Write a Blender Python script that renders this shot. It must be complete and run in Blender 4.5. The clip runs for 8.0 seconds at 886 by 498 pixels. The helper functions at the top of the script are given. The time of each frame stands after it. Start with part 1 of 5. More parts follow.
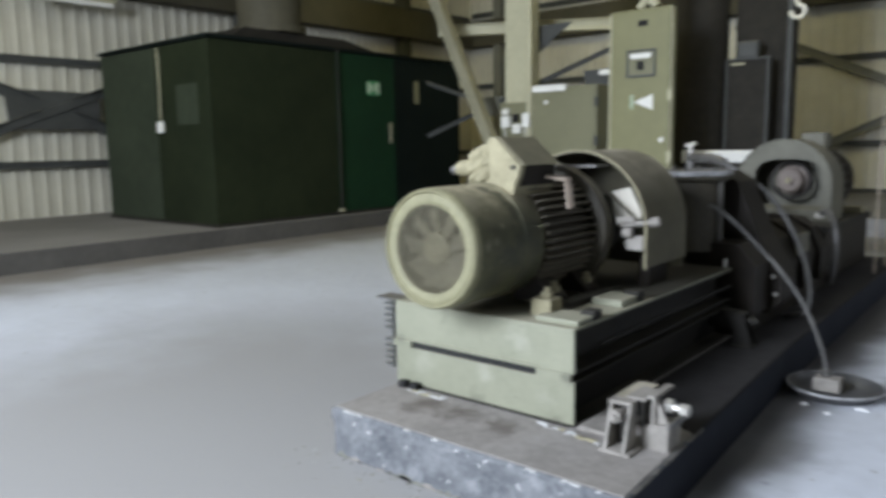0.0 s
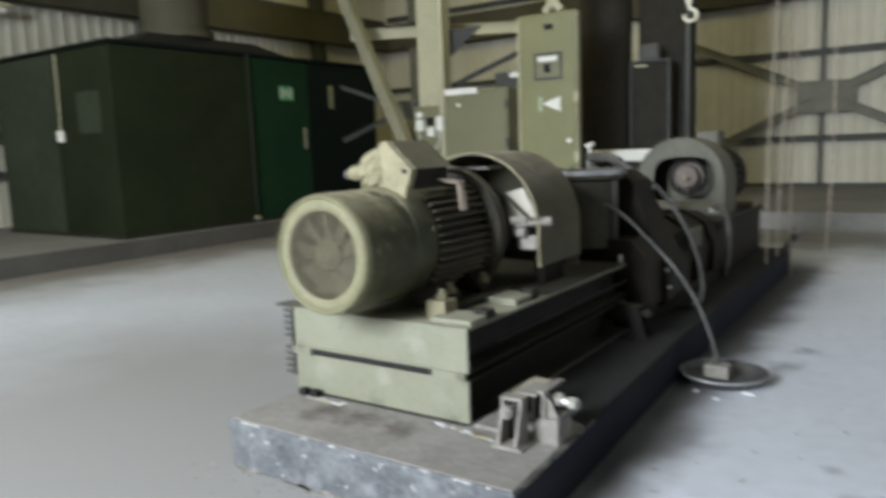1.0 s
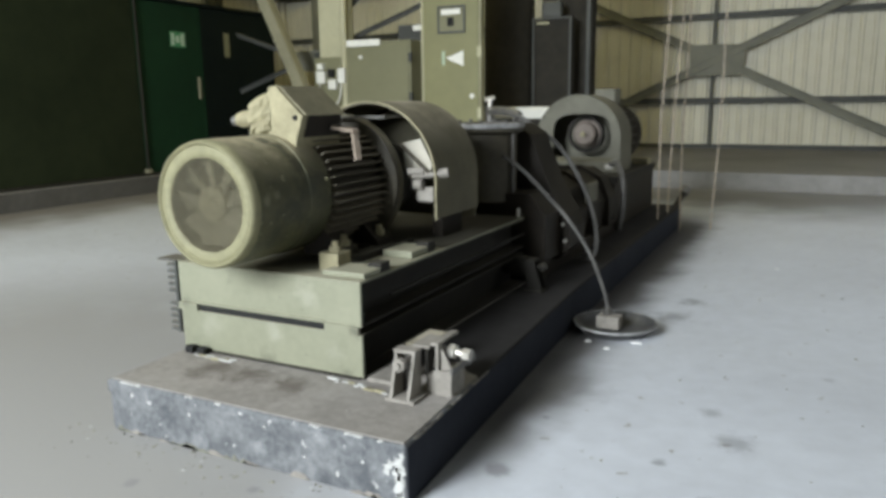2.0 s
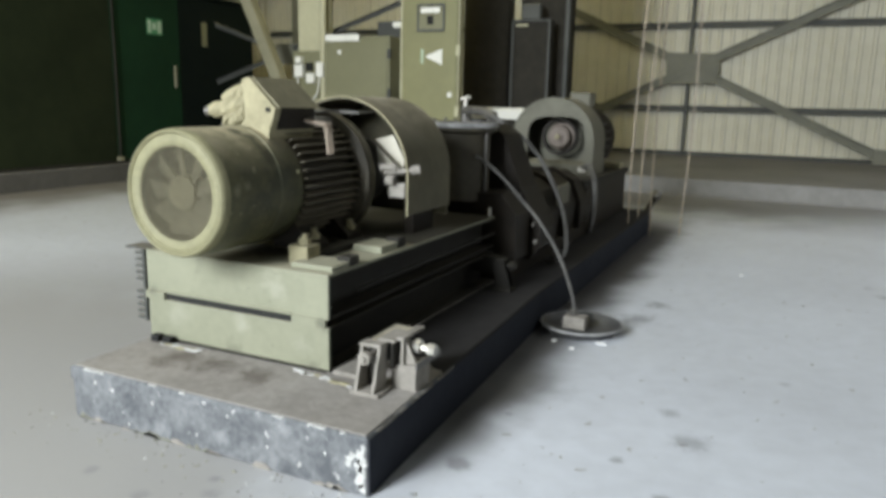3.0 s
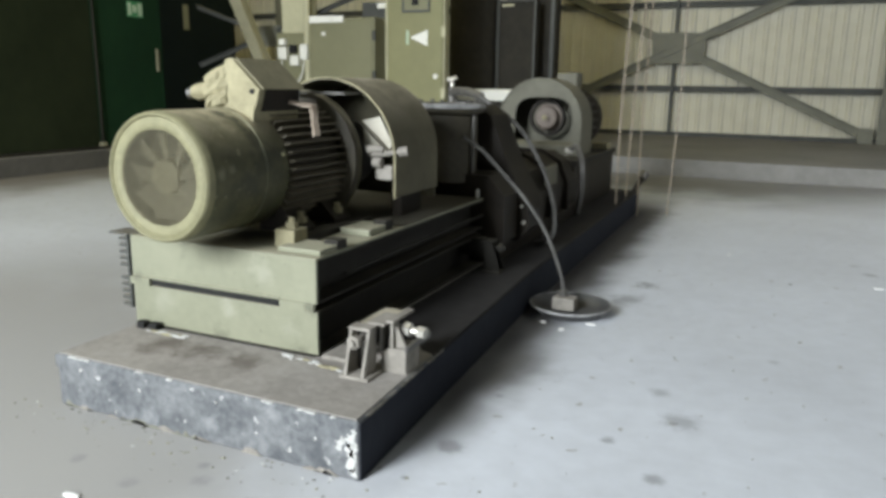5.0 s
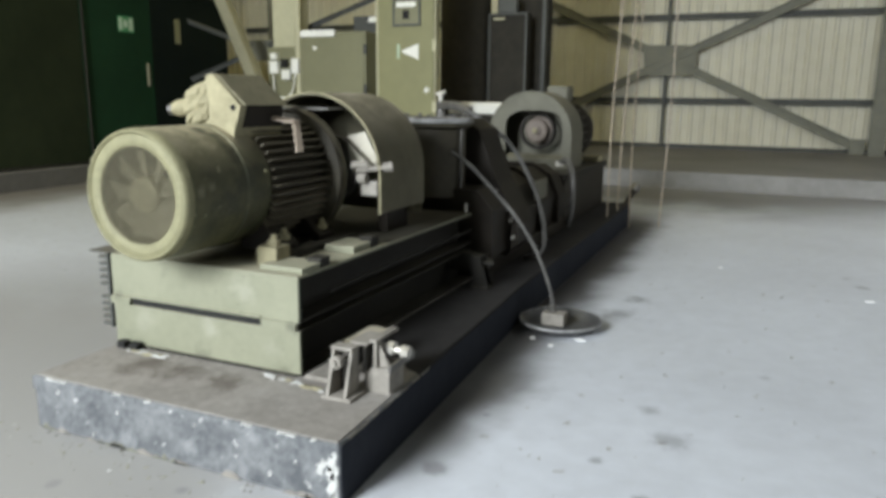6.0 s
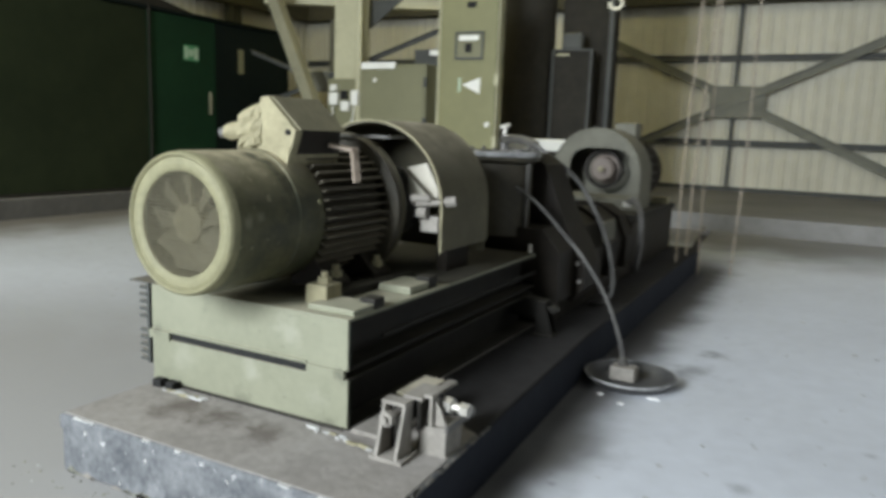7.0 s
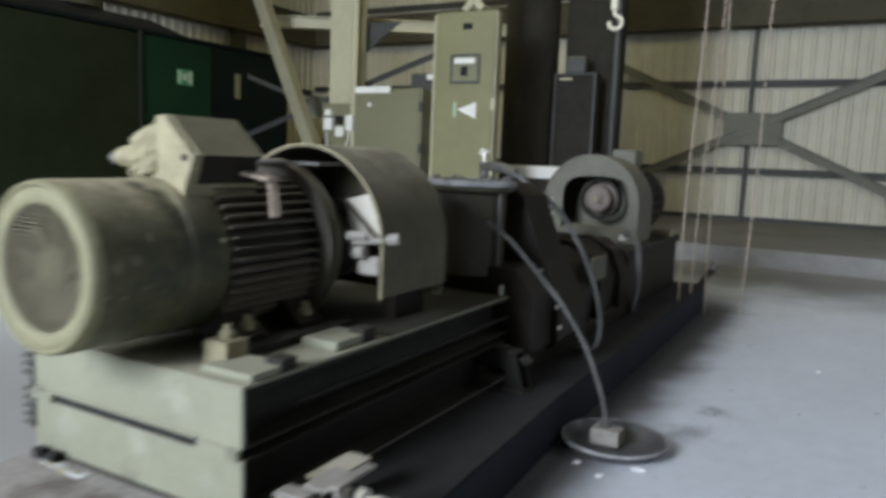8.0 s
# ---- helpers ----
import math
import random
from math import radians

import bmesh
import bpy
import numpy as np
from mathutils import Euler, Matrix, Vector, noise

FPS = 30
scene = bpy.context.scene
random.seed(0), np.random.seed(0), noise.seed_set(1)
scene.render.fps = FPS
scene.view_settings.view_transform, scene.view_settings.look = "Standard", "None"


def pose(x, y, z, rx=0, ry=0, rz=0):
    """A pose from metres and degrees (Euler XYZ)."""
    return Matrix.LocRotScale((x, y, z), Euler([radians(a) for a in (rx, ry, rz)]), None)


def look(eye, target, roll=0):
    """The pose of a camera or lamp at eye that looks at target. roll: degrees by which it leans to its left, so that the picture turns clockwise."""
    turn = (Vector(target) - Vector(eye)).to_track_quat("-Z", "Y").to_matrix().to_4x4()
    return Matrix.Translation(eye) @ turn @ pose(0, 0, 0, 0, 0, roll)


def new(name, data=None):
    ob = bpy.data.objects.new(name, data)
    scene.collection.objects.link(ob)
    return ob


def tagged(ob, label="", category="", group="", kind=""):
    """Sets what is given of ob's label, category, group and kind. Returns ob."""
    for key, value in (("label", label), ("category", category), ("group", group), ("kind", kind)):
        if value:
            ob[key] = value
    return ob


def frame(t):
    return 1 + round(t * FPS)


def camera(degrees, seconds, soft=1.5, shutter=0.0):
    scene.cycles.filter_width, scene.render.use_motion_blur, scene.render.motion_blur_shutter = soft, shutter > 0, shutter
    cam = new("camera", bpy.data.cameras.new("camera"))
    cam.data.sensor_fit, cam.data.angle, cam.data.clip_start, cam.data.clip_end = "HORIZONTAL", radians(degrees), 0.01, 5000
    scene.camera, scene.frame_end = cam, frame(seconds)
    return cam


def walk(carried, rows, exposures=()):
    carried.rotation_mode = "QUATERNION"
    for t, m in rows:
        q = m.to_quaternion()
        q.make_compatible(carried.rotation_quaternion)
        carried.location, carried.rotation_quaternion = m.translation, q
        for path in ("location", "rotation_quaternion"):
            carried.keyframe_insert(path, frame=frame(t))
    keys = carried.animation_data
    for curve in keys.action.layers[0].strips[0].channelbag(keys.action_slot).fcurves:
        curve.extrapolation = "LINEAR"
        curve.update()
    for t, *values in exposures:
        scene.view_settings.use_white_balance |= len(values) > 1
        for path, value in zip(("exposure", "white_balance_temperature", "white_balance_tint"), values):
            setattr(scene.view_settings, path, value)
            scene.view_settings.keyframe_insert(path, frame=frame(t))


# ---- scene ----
cam = camera(62.2, 8.0, soft=3.6, shutter=0.9)
PATH = [
    (0, (1.617, -2.808, 1.533), (0.338, -1.295, 1.254), -1.0),
    (0.5, (1.702, -2.773, 1.535), (0.517, -1.184, 1.272), -1.8),
    (1, (1.761, -2.722, 1.533), (0.638, -1.091, 1.258), -2.1),
    (1.5, (1.778, -2.678, 1.512), (0.85, -0.949, 1.124), -1.1),
    (1.7, (1.768, -2.641, 1.494), (0.862, -0.903, 1.095), -1.0),
    (2.8, (1.784, -2.624, 1.481), (0.934, -0.852, 1.108), 0.8),
    (3, (1.81, -2.651, 1.484), (0.975, -0.878, 1.087), 1.3),
    (3.5, (1.802, -2.639, 1.483), (0.968, -0.883, 1.011), 0.1),
    (4, (1.795, -2.625, 1.487), (0.966, -0.862, 1.036), 0.2),
    (4.2, (1.801, -2.632, 1.488), (0.979, -0.861, 1.052), 0.1),
    (5.3, (1.79, -2.625, 1.469), (0.995, -0.844, 1.025), 1.0),
    (5.5, (1.806, -2.631, 1.482), (1.005, -0.855, 1.031), 0.7),
    (6, (1.816, -2.558, 1.484), (1.024, -0.767, 1.075), 0.6),
    (6.5, (1.776, -2.474, 1.475), (0.998, -0.664, 1.131), 1.3),
    (6.7, (1.785, -2.49, 1.478), (0.933, -0.712, 1.142), 0.9),
    (7, (1.614, -2.287, 1.45), (0.691, -0.541, 1.133), 2.1),
    (7.2, (1.594, -2.203, 1.451), (0.643, -0.476, 1.116), 1.9),
    (7.5, (1.588, -2.04, 1.454), (0.661, -0.297, 1.131), 2.5),
    (7.7, (1.604, -1.896, 1.432), (0.616, -0.179, 1.164), 1.5),
    (8, (1.636, -1.656, 1.459), (0.665, 0.075, 1.211), 2.3),
]
walk(cam, [(t, look(eye, target, roll)) for t, eye, target, roll in PATH],
     exposures=[(0.0, 0.05, 5950, 15), (1.0, 0.02, 6250, 12), (1.5, 0.04, 6400, 10), (3.5, 0.18, 6500, 10), (5.5, 0.18, 6500, 10), (6.5, 0.13, 6500, 10),
                (7.0, 0.08, 6350, 10), (7.5, 0.04, 6250, 12), (8.0, -0.06, 6000, 14)])

# ------------------------------------------------------------------ light
world = bpy.data.worlds.new("sky")
scene.world = world
world.use_nodes = True
wn = world.node_tree
sky = wn.nodes.new("ShaderNodeTexSky")
sky.sky_type, sky.sun_disc = "NISHITA", False
sky.sun_elevation, sky.sun_rotation = radians(48), radians(200)
wn.nodes["Background"].inputs["Strength"].default_value = 0.1
wn.links.new(sky.outputs["Color"], wn.nodes["Background"].inputs["Color"])


def area_light(name, eye, target, w, h, power, colour):
    data = bpy.data.lights.new(name, "AREA")
    data.shape, data.size, data.size_y, data.energy, data.color = "RECTANGLE", w, h, power, colour
    ob = new(name, data)
    ob.matrix_world = look(eye, target)
    return ob


# daylight in the open gateway behind; the four after it are added fill lights
area_light("gate_light", (-2.2, -9.0, 4.7), (0.6, 1.0, 0.2), 3.0, 3.8, 2190, (0.925, 0.985, 1.04))
area_light("fill_light_middle", (-3.4, 3.0, 7.05), (-3.4, 3.001, 0.0), 1.4, 10.0, 80, (1.0, 0.93, 0.62))
area_light("fill_light_east", (6.0, 8.0, 7.05), (5.2, 12.4, 0.0), 1.6, 12.0, 470, (0.95, 0.98, 0.99))
area_light("fill_light_north", (-6.0, 8.6, 6.95), (-5.6, 14.6, 0.8), 11.0, 1.2, 235, (1.0, 0.87, 0.30))
area_light("fill_light_west", (-10.8, 1.0, 6.95), (-12.6, 1.0, 1.0), 1.0, 14.0, 165, (1.0, 0.92, 0.60))


# ------------------------------------------------------------------ materials
def material(name, base, second=None, rough=0.6, metal=0.0, grain=18.0, patch=1.6, mix=0.5, bump=0.15,
             dust=None, dust_amount=0.0, spec=0.35, flecks=None):
    """Two scales of noise between two colours, fine relief, and dust lying on faces that look up."""
    m = bpy.data.materials.new(name)
    m.use_nodes = True
    nt = m.node_tree
    b = nt.nodes["Principled BSDF"]
    b.inputs["Roughness"].default_value, b.inputs["Metallic"].default_value = rough, metal
    b.inputs["Specular IOR Level"].default_value = spec
    second = second or tuple(c * 0.7 for c in base)
    co = nt.nodes.new("ShaderNodeTexCoord")
    n1, n2 = nt.nodes.new("ShaderNodeTexNoise"), nt.nodes.new("ShaderNodeTexNoise")
    geo = nt.nodes.new("ShaderNodeNewGeometry")
    for n, sc, det in ((n1, patch, 6), (n2, grain, 4)):
        n.inputs["Scale"].default_value, n.inputs["Detail"].default_value = sc, det
        n.inputs["Roughness"].default_value = 0.62
        nt.links.new(geo.outputs["Position"], n.inputs["Vector"])
    ramp = nt.nodes.new("ShaderNodeValToRGB")
    ramp.color_ramp.elements[0].position, ramp.color_ramp.elements[1].position = 0.36, 0.68
    ramp.color_ramp.elements[0].color, ramp.color_ramp.elements[1].color = (*base, 1), (*second, 1)
    add = nt.nodes.new("ShaderNodeMath")
    add.operation = "MULTIPLY_ADD"
    add.inputs[1].default_value, add.inputs[2].default_value = 0.35, 0.0
    sm = nt.nodes.new("ShaderNodeMath")
    sm.operation = "MULTIPLY_ADD"
    sm.inputs[1].default_value = 0.65
    nt.links.new(n2.outputs["Fac"], add.inputs[0])
    nt.links.new(n1.outputs["Fac"], sm.inputs[0])
    nt.links.new(add.outputs[0], sm.inputs[2])
    nt.links.new(sm.outputs[0], ramp.inputs["Fac"])
    colour = ramp.outputs["Color"]
    if flecks:
        tone, size, limit = flecks
        n3 = nt.nodes.new("ShaderNodeTexNoise")
        n3.inputs["Scale"].default_value, n3.inputs["Detail"].default_value = size, 5
        nt.links.new(geo.outputs["Position"], n3.inputs["Vector"])
        cut = nt.nodes.new("ShaderNodeMapRange")
        cut.inputs["From Min"].default_value, cut.inputs["From Max"].default_value = limit, limit + 0.05
        nt.links.new(n3.outputs["Fac"], cut.inputs["Value"])
        fm = nt.nodes.new("ShaderNodeMixRGB")
        fm.inputs["Color2"].default_value = (*tone, 1)
        nt.links.new(cut.outputs["Result"], fm.inputs["Fac"])
        nt.links.new(colour, fm.inputs["Color1"])
        colour = fm.outputs["Color"]
    if dust:
        sep = nt.nodes.new("ShaderNodeSeparateXYZ")
        nt.links.new(geo.outputs["Normal"], sep.inputs[0])
        up = nt.nodes.new("ShaderNodeMapRange")
        up.inputs["From Min"].default_value, up.inputs["From Max"].default_value = 0.32, 0.95
        up.inputs["To Max"].default_value = dust_amount
        nt.links.new(sep.outputs["Z"], up.inputs["Value"])
        brk = nt.nodes.new("ShaderNodeMath")
        brk.operation = "MULTIPLY"
        lift = nt.nodes.new("ShaderNodeMapRange")
        lift.inputs["From Min"].default_value, lift.inputs["From Max"].default_value = 0.40, 0.58
        nt.links.new(n1.outputs["Fac"], lift.inputs["Value"])
        lift.inputs["To Min"].default_value = 0.3
        nt.links.new(up.outputs["Result"], brk.inputs[0])
        nt.links.new(lift.outputs["Result"], brk.inputs[1])
        mx = nt.nodes.new("ShaderNodeMixRGB")
        mx.inputs["Color2"].default_value = (*dust, 1)
        nt.links.new(brk.outputs[0], mx.inputs["Fac"])
        nt.links.new(colour, mx.inputs["Color1"])
        colour = mx.outputs["Color"]
        rr = nt.nodes.new("ShaderNodeMapRange")
        rr.inputs["To Min"].default_value, rr.inputs["To Max"].default_value = rough, 0.9
        nt.links.new(brk.outputs[0], rr.inputs["Value"])
        nt.links.new(rr.outputs["Result"], b.inputs["Roughness"])
    nt.links.new(colour, b.inputs["Base Color"])
    if bump:
        bp = nt.nodes.new("ShaderNodeBump")
        bp.inputs["Strength"].default_value, bp.inputs["Distance"].default_value = bump, 0.01
        nt.links.new(n2.outputs["Fac"], bp.inputs["Height"])
        nt.links.new(bp.outputs["Normal"], b.inputs["Normal"])
    return m


DUST = (0.36, 0.33, 0.235)
M_FLOOR = material("dusty_concrete", (0.565, 0.59, 0.625), (0.455, 0.472, 0.495), 0.6, grain=9, patch=0.55, bump=0.15, flecks=((0.33, 0.325, 0.31), 11.0, 0.675))


def soil_and_shade(m):
    """Oil along the machine with its shade painted in, ragged darker bands towards the kerbs, and a warm patch."""
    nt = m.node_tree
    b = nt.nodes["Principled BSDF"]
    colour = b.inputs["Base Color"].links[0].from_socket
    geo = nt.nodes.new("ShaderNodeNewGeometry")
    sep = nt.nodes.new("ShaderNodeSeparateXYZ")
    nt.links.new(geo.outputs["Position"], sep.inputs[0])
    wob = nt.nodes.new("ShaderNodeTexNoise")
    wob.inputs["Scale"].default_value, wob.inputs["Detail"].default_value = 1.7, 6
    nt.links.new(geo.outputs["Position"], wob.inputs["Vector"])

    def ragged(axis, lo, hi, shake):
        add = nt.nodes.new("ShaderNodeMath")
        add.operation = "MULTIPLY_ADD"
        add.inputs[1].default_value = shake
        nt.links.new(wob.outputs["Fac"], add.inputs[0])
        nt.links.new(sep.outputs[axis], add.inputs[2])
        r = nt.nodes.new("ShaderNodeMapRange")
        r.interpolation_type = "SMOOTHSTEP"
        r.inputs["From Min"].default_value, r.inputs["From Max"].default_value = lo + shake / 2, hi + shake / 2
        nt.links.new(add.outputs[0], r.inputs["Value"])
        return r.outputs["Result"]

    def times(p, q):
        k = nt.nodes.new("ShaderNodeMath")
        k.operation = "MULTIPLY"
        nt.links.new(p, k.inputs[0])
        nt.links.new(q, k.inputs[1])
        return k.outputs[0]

    # First mask paints the machine's shade on the floor over the oil stain.
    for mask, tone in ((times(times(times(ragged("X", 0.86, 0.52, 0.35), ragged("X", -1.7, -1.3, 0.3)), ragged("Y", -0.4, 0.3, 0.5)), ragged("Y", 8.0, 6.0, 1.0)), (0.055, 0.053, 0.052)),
                       # Kerb bands, and a warm patch by the plinth that paints shade and dust.
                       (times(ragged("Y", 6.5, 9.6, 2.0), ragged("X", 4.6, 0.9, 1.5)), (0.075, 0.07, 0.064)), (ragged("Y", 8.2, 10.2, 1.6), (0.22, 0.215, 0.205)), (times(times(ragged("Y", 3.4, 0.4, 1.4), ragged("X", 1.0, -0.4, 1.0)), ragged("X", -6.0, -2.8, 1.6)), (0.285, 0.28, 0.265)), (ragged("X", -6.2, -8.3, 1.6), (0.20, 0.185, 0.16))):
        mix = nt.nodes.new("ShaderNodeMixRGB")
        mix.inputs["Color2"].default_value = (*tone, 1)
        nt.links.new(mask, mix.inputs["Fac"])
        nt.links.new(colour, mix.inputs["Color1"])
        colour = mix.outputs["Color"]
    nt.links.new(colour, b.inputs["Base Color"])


def smudges(m, tone, places, fine=7.0):
    """Ragged soft spots (x, y, z, radius, strength) of another tone."""
    nt = m.node_tree
    b = nt.nodes["Principled BSDF"]
    colour = b.inputs["Base Color"].links[0].from_socket
    geo = nt.nodes.new("ShaderNodeNewGeometry")
    bend = nt.nodes.new("ShaderNodeTexNoise")
    bend.inputs["Scale"].default_value, bend.inputs["Detail"].default_value = fine, 6
    bend.inputs["Roughness"].default_value = 0.7
    nt.links.new(geo.outputs["Position"], bend.inputs["Vector"])
    for x, y, z, r, deep in places:
        far = nt.nodes.new("ShaderNodeVectorMath")
        far.operation = "DISTANCE"
        far.inputs[1].default_value = (x, y, z)
        nt.links.new(geo.outputs["Position"], far.inputs[0])
        off = nt.nodes.new("ShaderNodeMath")
        off.operation = "MULTIPLY_ADD"
        off.inputs[1].default_value = r * 3.0
        nt.links.new(bend.outputs["Fac"], off.inputs[0])
        nt.links.new(far.outputs["Value"], off.inputs[2])
        spot = nt.nodes.new("ShaderNodeMapRange")
        spot.interpolation_type = "SMOOTHSTEP"
        spot.inputs["From Min"].default_value, spot.inputs["From Max"].default_value = r * 2.5, r * 1.5
        spot.inputs["To Max"].default_value = deep
        nt.links.new(off.outputs[0], spot.inputs["Value"])
        mix = nt.nodes.new("ShaderNodeMixRGB")
        mix.inputs["Color2"].default_value = (*tone, 1)
        nt.links.new(spot.outputs["Result"], mix.inputs["Fac"])
        nt.links.new(colour, mix.inputs["Color1"])
        colour = mix.outputs["Color"]
    nt.links.new(colour, b.inputs["Base Color"])


soil_and_shade(M_FLOOR)
smudges(M_FLOOR, (0.16, 0.16, 0.165), [(0.68, -0.06, 0, 0.09, 0.7), (1.55, 0.6, 0, 0.13, 0.5), (1.40, 0.9, 0, 0.08, 0.45), (1.02, 2.9, 0, 0.14, 0.65), (0.95, 2.45, 0, 0.2, 0.6),
                                       (2.58, 4.07, 0, 0.09, 0.6), (2.50, 4.35, 0, 0.07, 0.5), (1.27, 0.28, 0, 0.05, 0.6), (1.49, 0.05, 0, 0.055, 0.6), (0.69, 0.51, 0, 0.035, 0.7), (0.63, -0.36, 0, 0.02, 0.6), (-0.11, -0.62, 0, 0.04, 0.6), (-0.29, -0.85, 0, 0.05, 0.5), (-1.4, -0.2, 0, 0.06, 0.4), (1.9, 1.6, 0, 0.05, 0.4), (0.80, 0.9, 0, 0.18, 0.25), (0.2, -0.75, 0, 0.05, 0.6), (-0.05, -0.72, 0, 0.06, 0.5), (-0.6, -0.8, 0, 0.04, 0.5)])
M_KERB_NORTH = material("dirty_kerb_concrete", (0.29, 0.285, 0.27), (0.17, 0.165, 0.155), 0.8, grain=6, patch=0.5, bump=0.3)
M_KERB_WEST = material("dark_kerb_concrete", (0.095, 0.09, 0.078), (0.055, 0.052, 0.045), 0.8, grain=10, patch=0.9, bump=0.3)
M_PLATFORM = material("platform_concrete", (0.235, 0.225, 0.205), (0.155, 0.148, 0.132), 0.85, grain=14, patch=0.6, bump=0.3)
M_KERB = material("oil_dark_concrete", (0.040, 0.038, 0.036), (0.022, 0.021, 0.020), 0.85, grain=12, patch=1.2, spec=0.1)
M_SHEET = material("cream_wall_sheeting", (0.60, 0.58, 0.47), (0.49, 0.47, 0.365), 0.5, grain=3, patch=0.5, bump=0.03)
M_PLAIN = material("plain_wall", (0.20, 0.195, 0.17), (0.15, 0.145, 0.125), 0.8, patch=0.5)
M_ROOF = material("roof_sheeting", (0.16, 0.16, 0.14), (0.11, 0.11, 0.10), 0.7, patch=0.5)
M_STEEL = material("dark_painted_steel", (0.075, 0.078, 0.07), (0.045, 0.047, 0.042), 0.6, grain=16, dust=DUST, dust_amount=0.4)
M_STEEL_MID = material("grey_painted_steel", (0.19, 0.19, 0.1485), (0.13, 0.13, 0.1008), 0.6, grain=16, dust=DUST, dust_amount=0.4)
M_STRUT = material("dull_painted_strut", (0.26, 0.245, 0.1591), (0.19, 0.18, 0.1161), 0.6, grain=12, dust=DUST, dust_amount=0.3)
M_STEEL_LIGHT = material("light_painted_steel", (0.48, 0.46, 0.3024), (0.38, 0.36, 0.2352), 0.55, grain=10, dust=DUST, dust_amount=0.3)
M_GREEN = material("dark_green_panel", (0.010, 0.034, 0.014), (0.007, 0.022, 0.010), 0.7, grain=5, patch=0.7, bump=0.05, spec=0.12)
# Lighter green: the light on the end face painted in, also a faded patch.
M_END = material("lit_faded_green_panel", (0.046, 0.056, 0.034), (0.026, 0.034, 0.020), 0.7, grain=5, patch=0.7, bump=0.05, spec=0.12)
M_BLACK = material("black_green_panel", (0.007, 0.011, 0.009), (0.004, 0.007, 0.006), 0.75, grain=8, spec=0.1)
M_OLIVE = material("grimy_olive_panel", (0.019, 0.025, 0.011), (0.010, 0.014, 0.006), 0.7, grain=5, patch=0.8, bump=0.05, spec=0.12)
M_EAVES = material("dusty_olive_eaves_steel", (0.085, 0.078, 0.050), (0.055, 0.051, 0.033), 0.7, grain=9, patch=1.2, spec=0.2)
M_DUCT = material("soot_dark_steel", (0.032, 0.029, 0.022), (0.018, 0.0165, 0.013), 0.7, grain=8, patch=1.0, spec=0.15)
M_CREAM = material("pale_green_machine_paint", (0.232, 0.234, 0.165), (0.178, 0.181, 0.125), 0.5, grain=24, patch=2.6, bump=0.12, dust=DUST, dust_amount=0.75, flecks=((0.13, 0.128, 0.095), 26, 0.69))
smudges(M_CREAM, (0.30, 0.30, 0.235), [(-0.5, 0, 0.42, 0.07, 0.6), (-0.3, 0, 0.62, 0.10, 0.5), (-0.9, 0, 0.40, 0.10, 0.4), (-0.15, 0, 0.36, 0.07, 0.4)], 11.0)
smudges(M_CREAM, (0.085, 0.082, 0.06), [(-0.03, 0, 0.48, 0.05, 0.7), (-1.07, 0, 0.5, 0.04, 0.6), (-0.55, 0, 0.27, 0.07, 0.5), (-0.1, 0, 0.27, 0.06, 0.5), (-0.75, 0, 0.70, 0.07, 0.5), (-0.6, 0.15, 0.71, 0.14, 0.6)], 14.0)
M_MOTOR = material("grey_green_motor_paint", (0.104, 0.1, 0.0499), (0.038, 0.041, 0.0215), 0.5, grain=30, patch=6.0, bump=0.25, dust=(0.42, 0.375, 0.25), dust_amount=0.95, flecks=((0.20, 0.185, 0.115), 28, 0.64))
# Stains on top; the lower spots paint in the cowl's shaded right side.
smudges(M_MOTOR, (0.030, 0.032, 0.021), [(-0.50, 0.01, 1.315, 0.06, 0.8), (-0.45, 0.05, 1.29, 0.055, 0.85), (-0.405, 0.06, 1.255, 0.05, 0.7), (-0.365, 0.07, 1.20, 0.07, 0.6), (-0.33, 0.10, 1.10, 0.11, 0.7), (-0.32, -0.03, 1.00, 0.12, 0.65), (-0.36, -0.12, 0.90, 0.12, 0.7), (-0.34, 0.19, 1.14, 0.08, 0.6), (-0.36, 0.12, 0.92, 0.12, 0.6)], 16.0)
smudges(M_MOTOR, (0.20, 0.185, 0.125), [(-0.325, -0.20, 1.085, 0.035, 0.8), (-0.33, -0.13, 1.10, 0.03, 0.6), (-0.40, 0.17, 1.25, 0.07, 0.5), (-0.44, -0.2, 1.28, 0.08, 0.6), (-0.42, 0.2, 1.28, 0.06, 0.5)], 16.0)
M_FIN = material("dark_motor_fins", (0.068, 0.058, 0.0361), (0.032, 0.028, 0.0181), 0.55, grain=25, dust=(0.38, 0.34, 0.25), dust_amount=0.85)
M_RING = material("pale_dusty_ring", (0.225, 0.213, 0.1214), (0.145, 0.138, 0.0792), 0.65, grain=40, patch=9, bump=0.35)
M_DIRTY = material("oily_dark_machine", (0.021, 0.0165, 0.011), (0.010, 0.008, 0.006), 0.55, grain=14, patch=2.5, dust=DUST, dust_amount=0.1, spec=0.2)
M_SIDE = material("dark_skid_side", (0.026, 0.024, 0.019), (0.013, 0.012, 0.010), 0.6, grain=14, patch=2.5, dust=DUST, dust_amount=0.12, spec=0.2)
M_TEAL = material("oily_dark_green_paint", (0.030, 0.040, 0.029), (0.017, 0.023, 0.017), 0.5, grain=18, patch=3, spec=0.25)
M_GUARD = material("dull_olive_guard", (0.118, 0.106, 0.0636), (0.072, 0.065, 0.0396), 0.6, grain=22, patch=4, dust=(0.38, 0.345, 0.26), dust_amount=0.9)
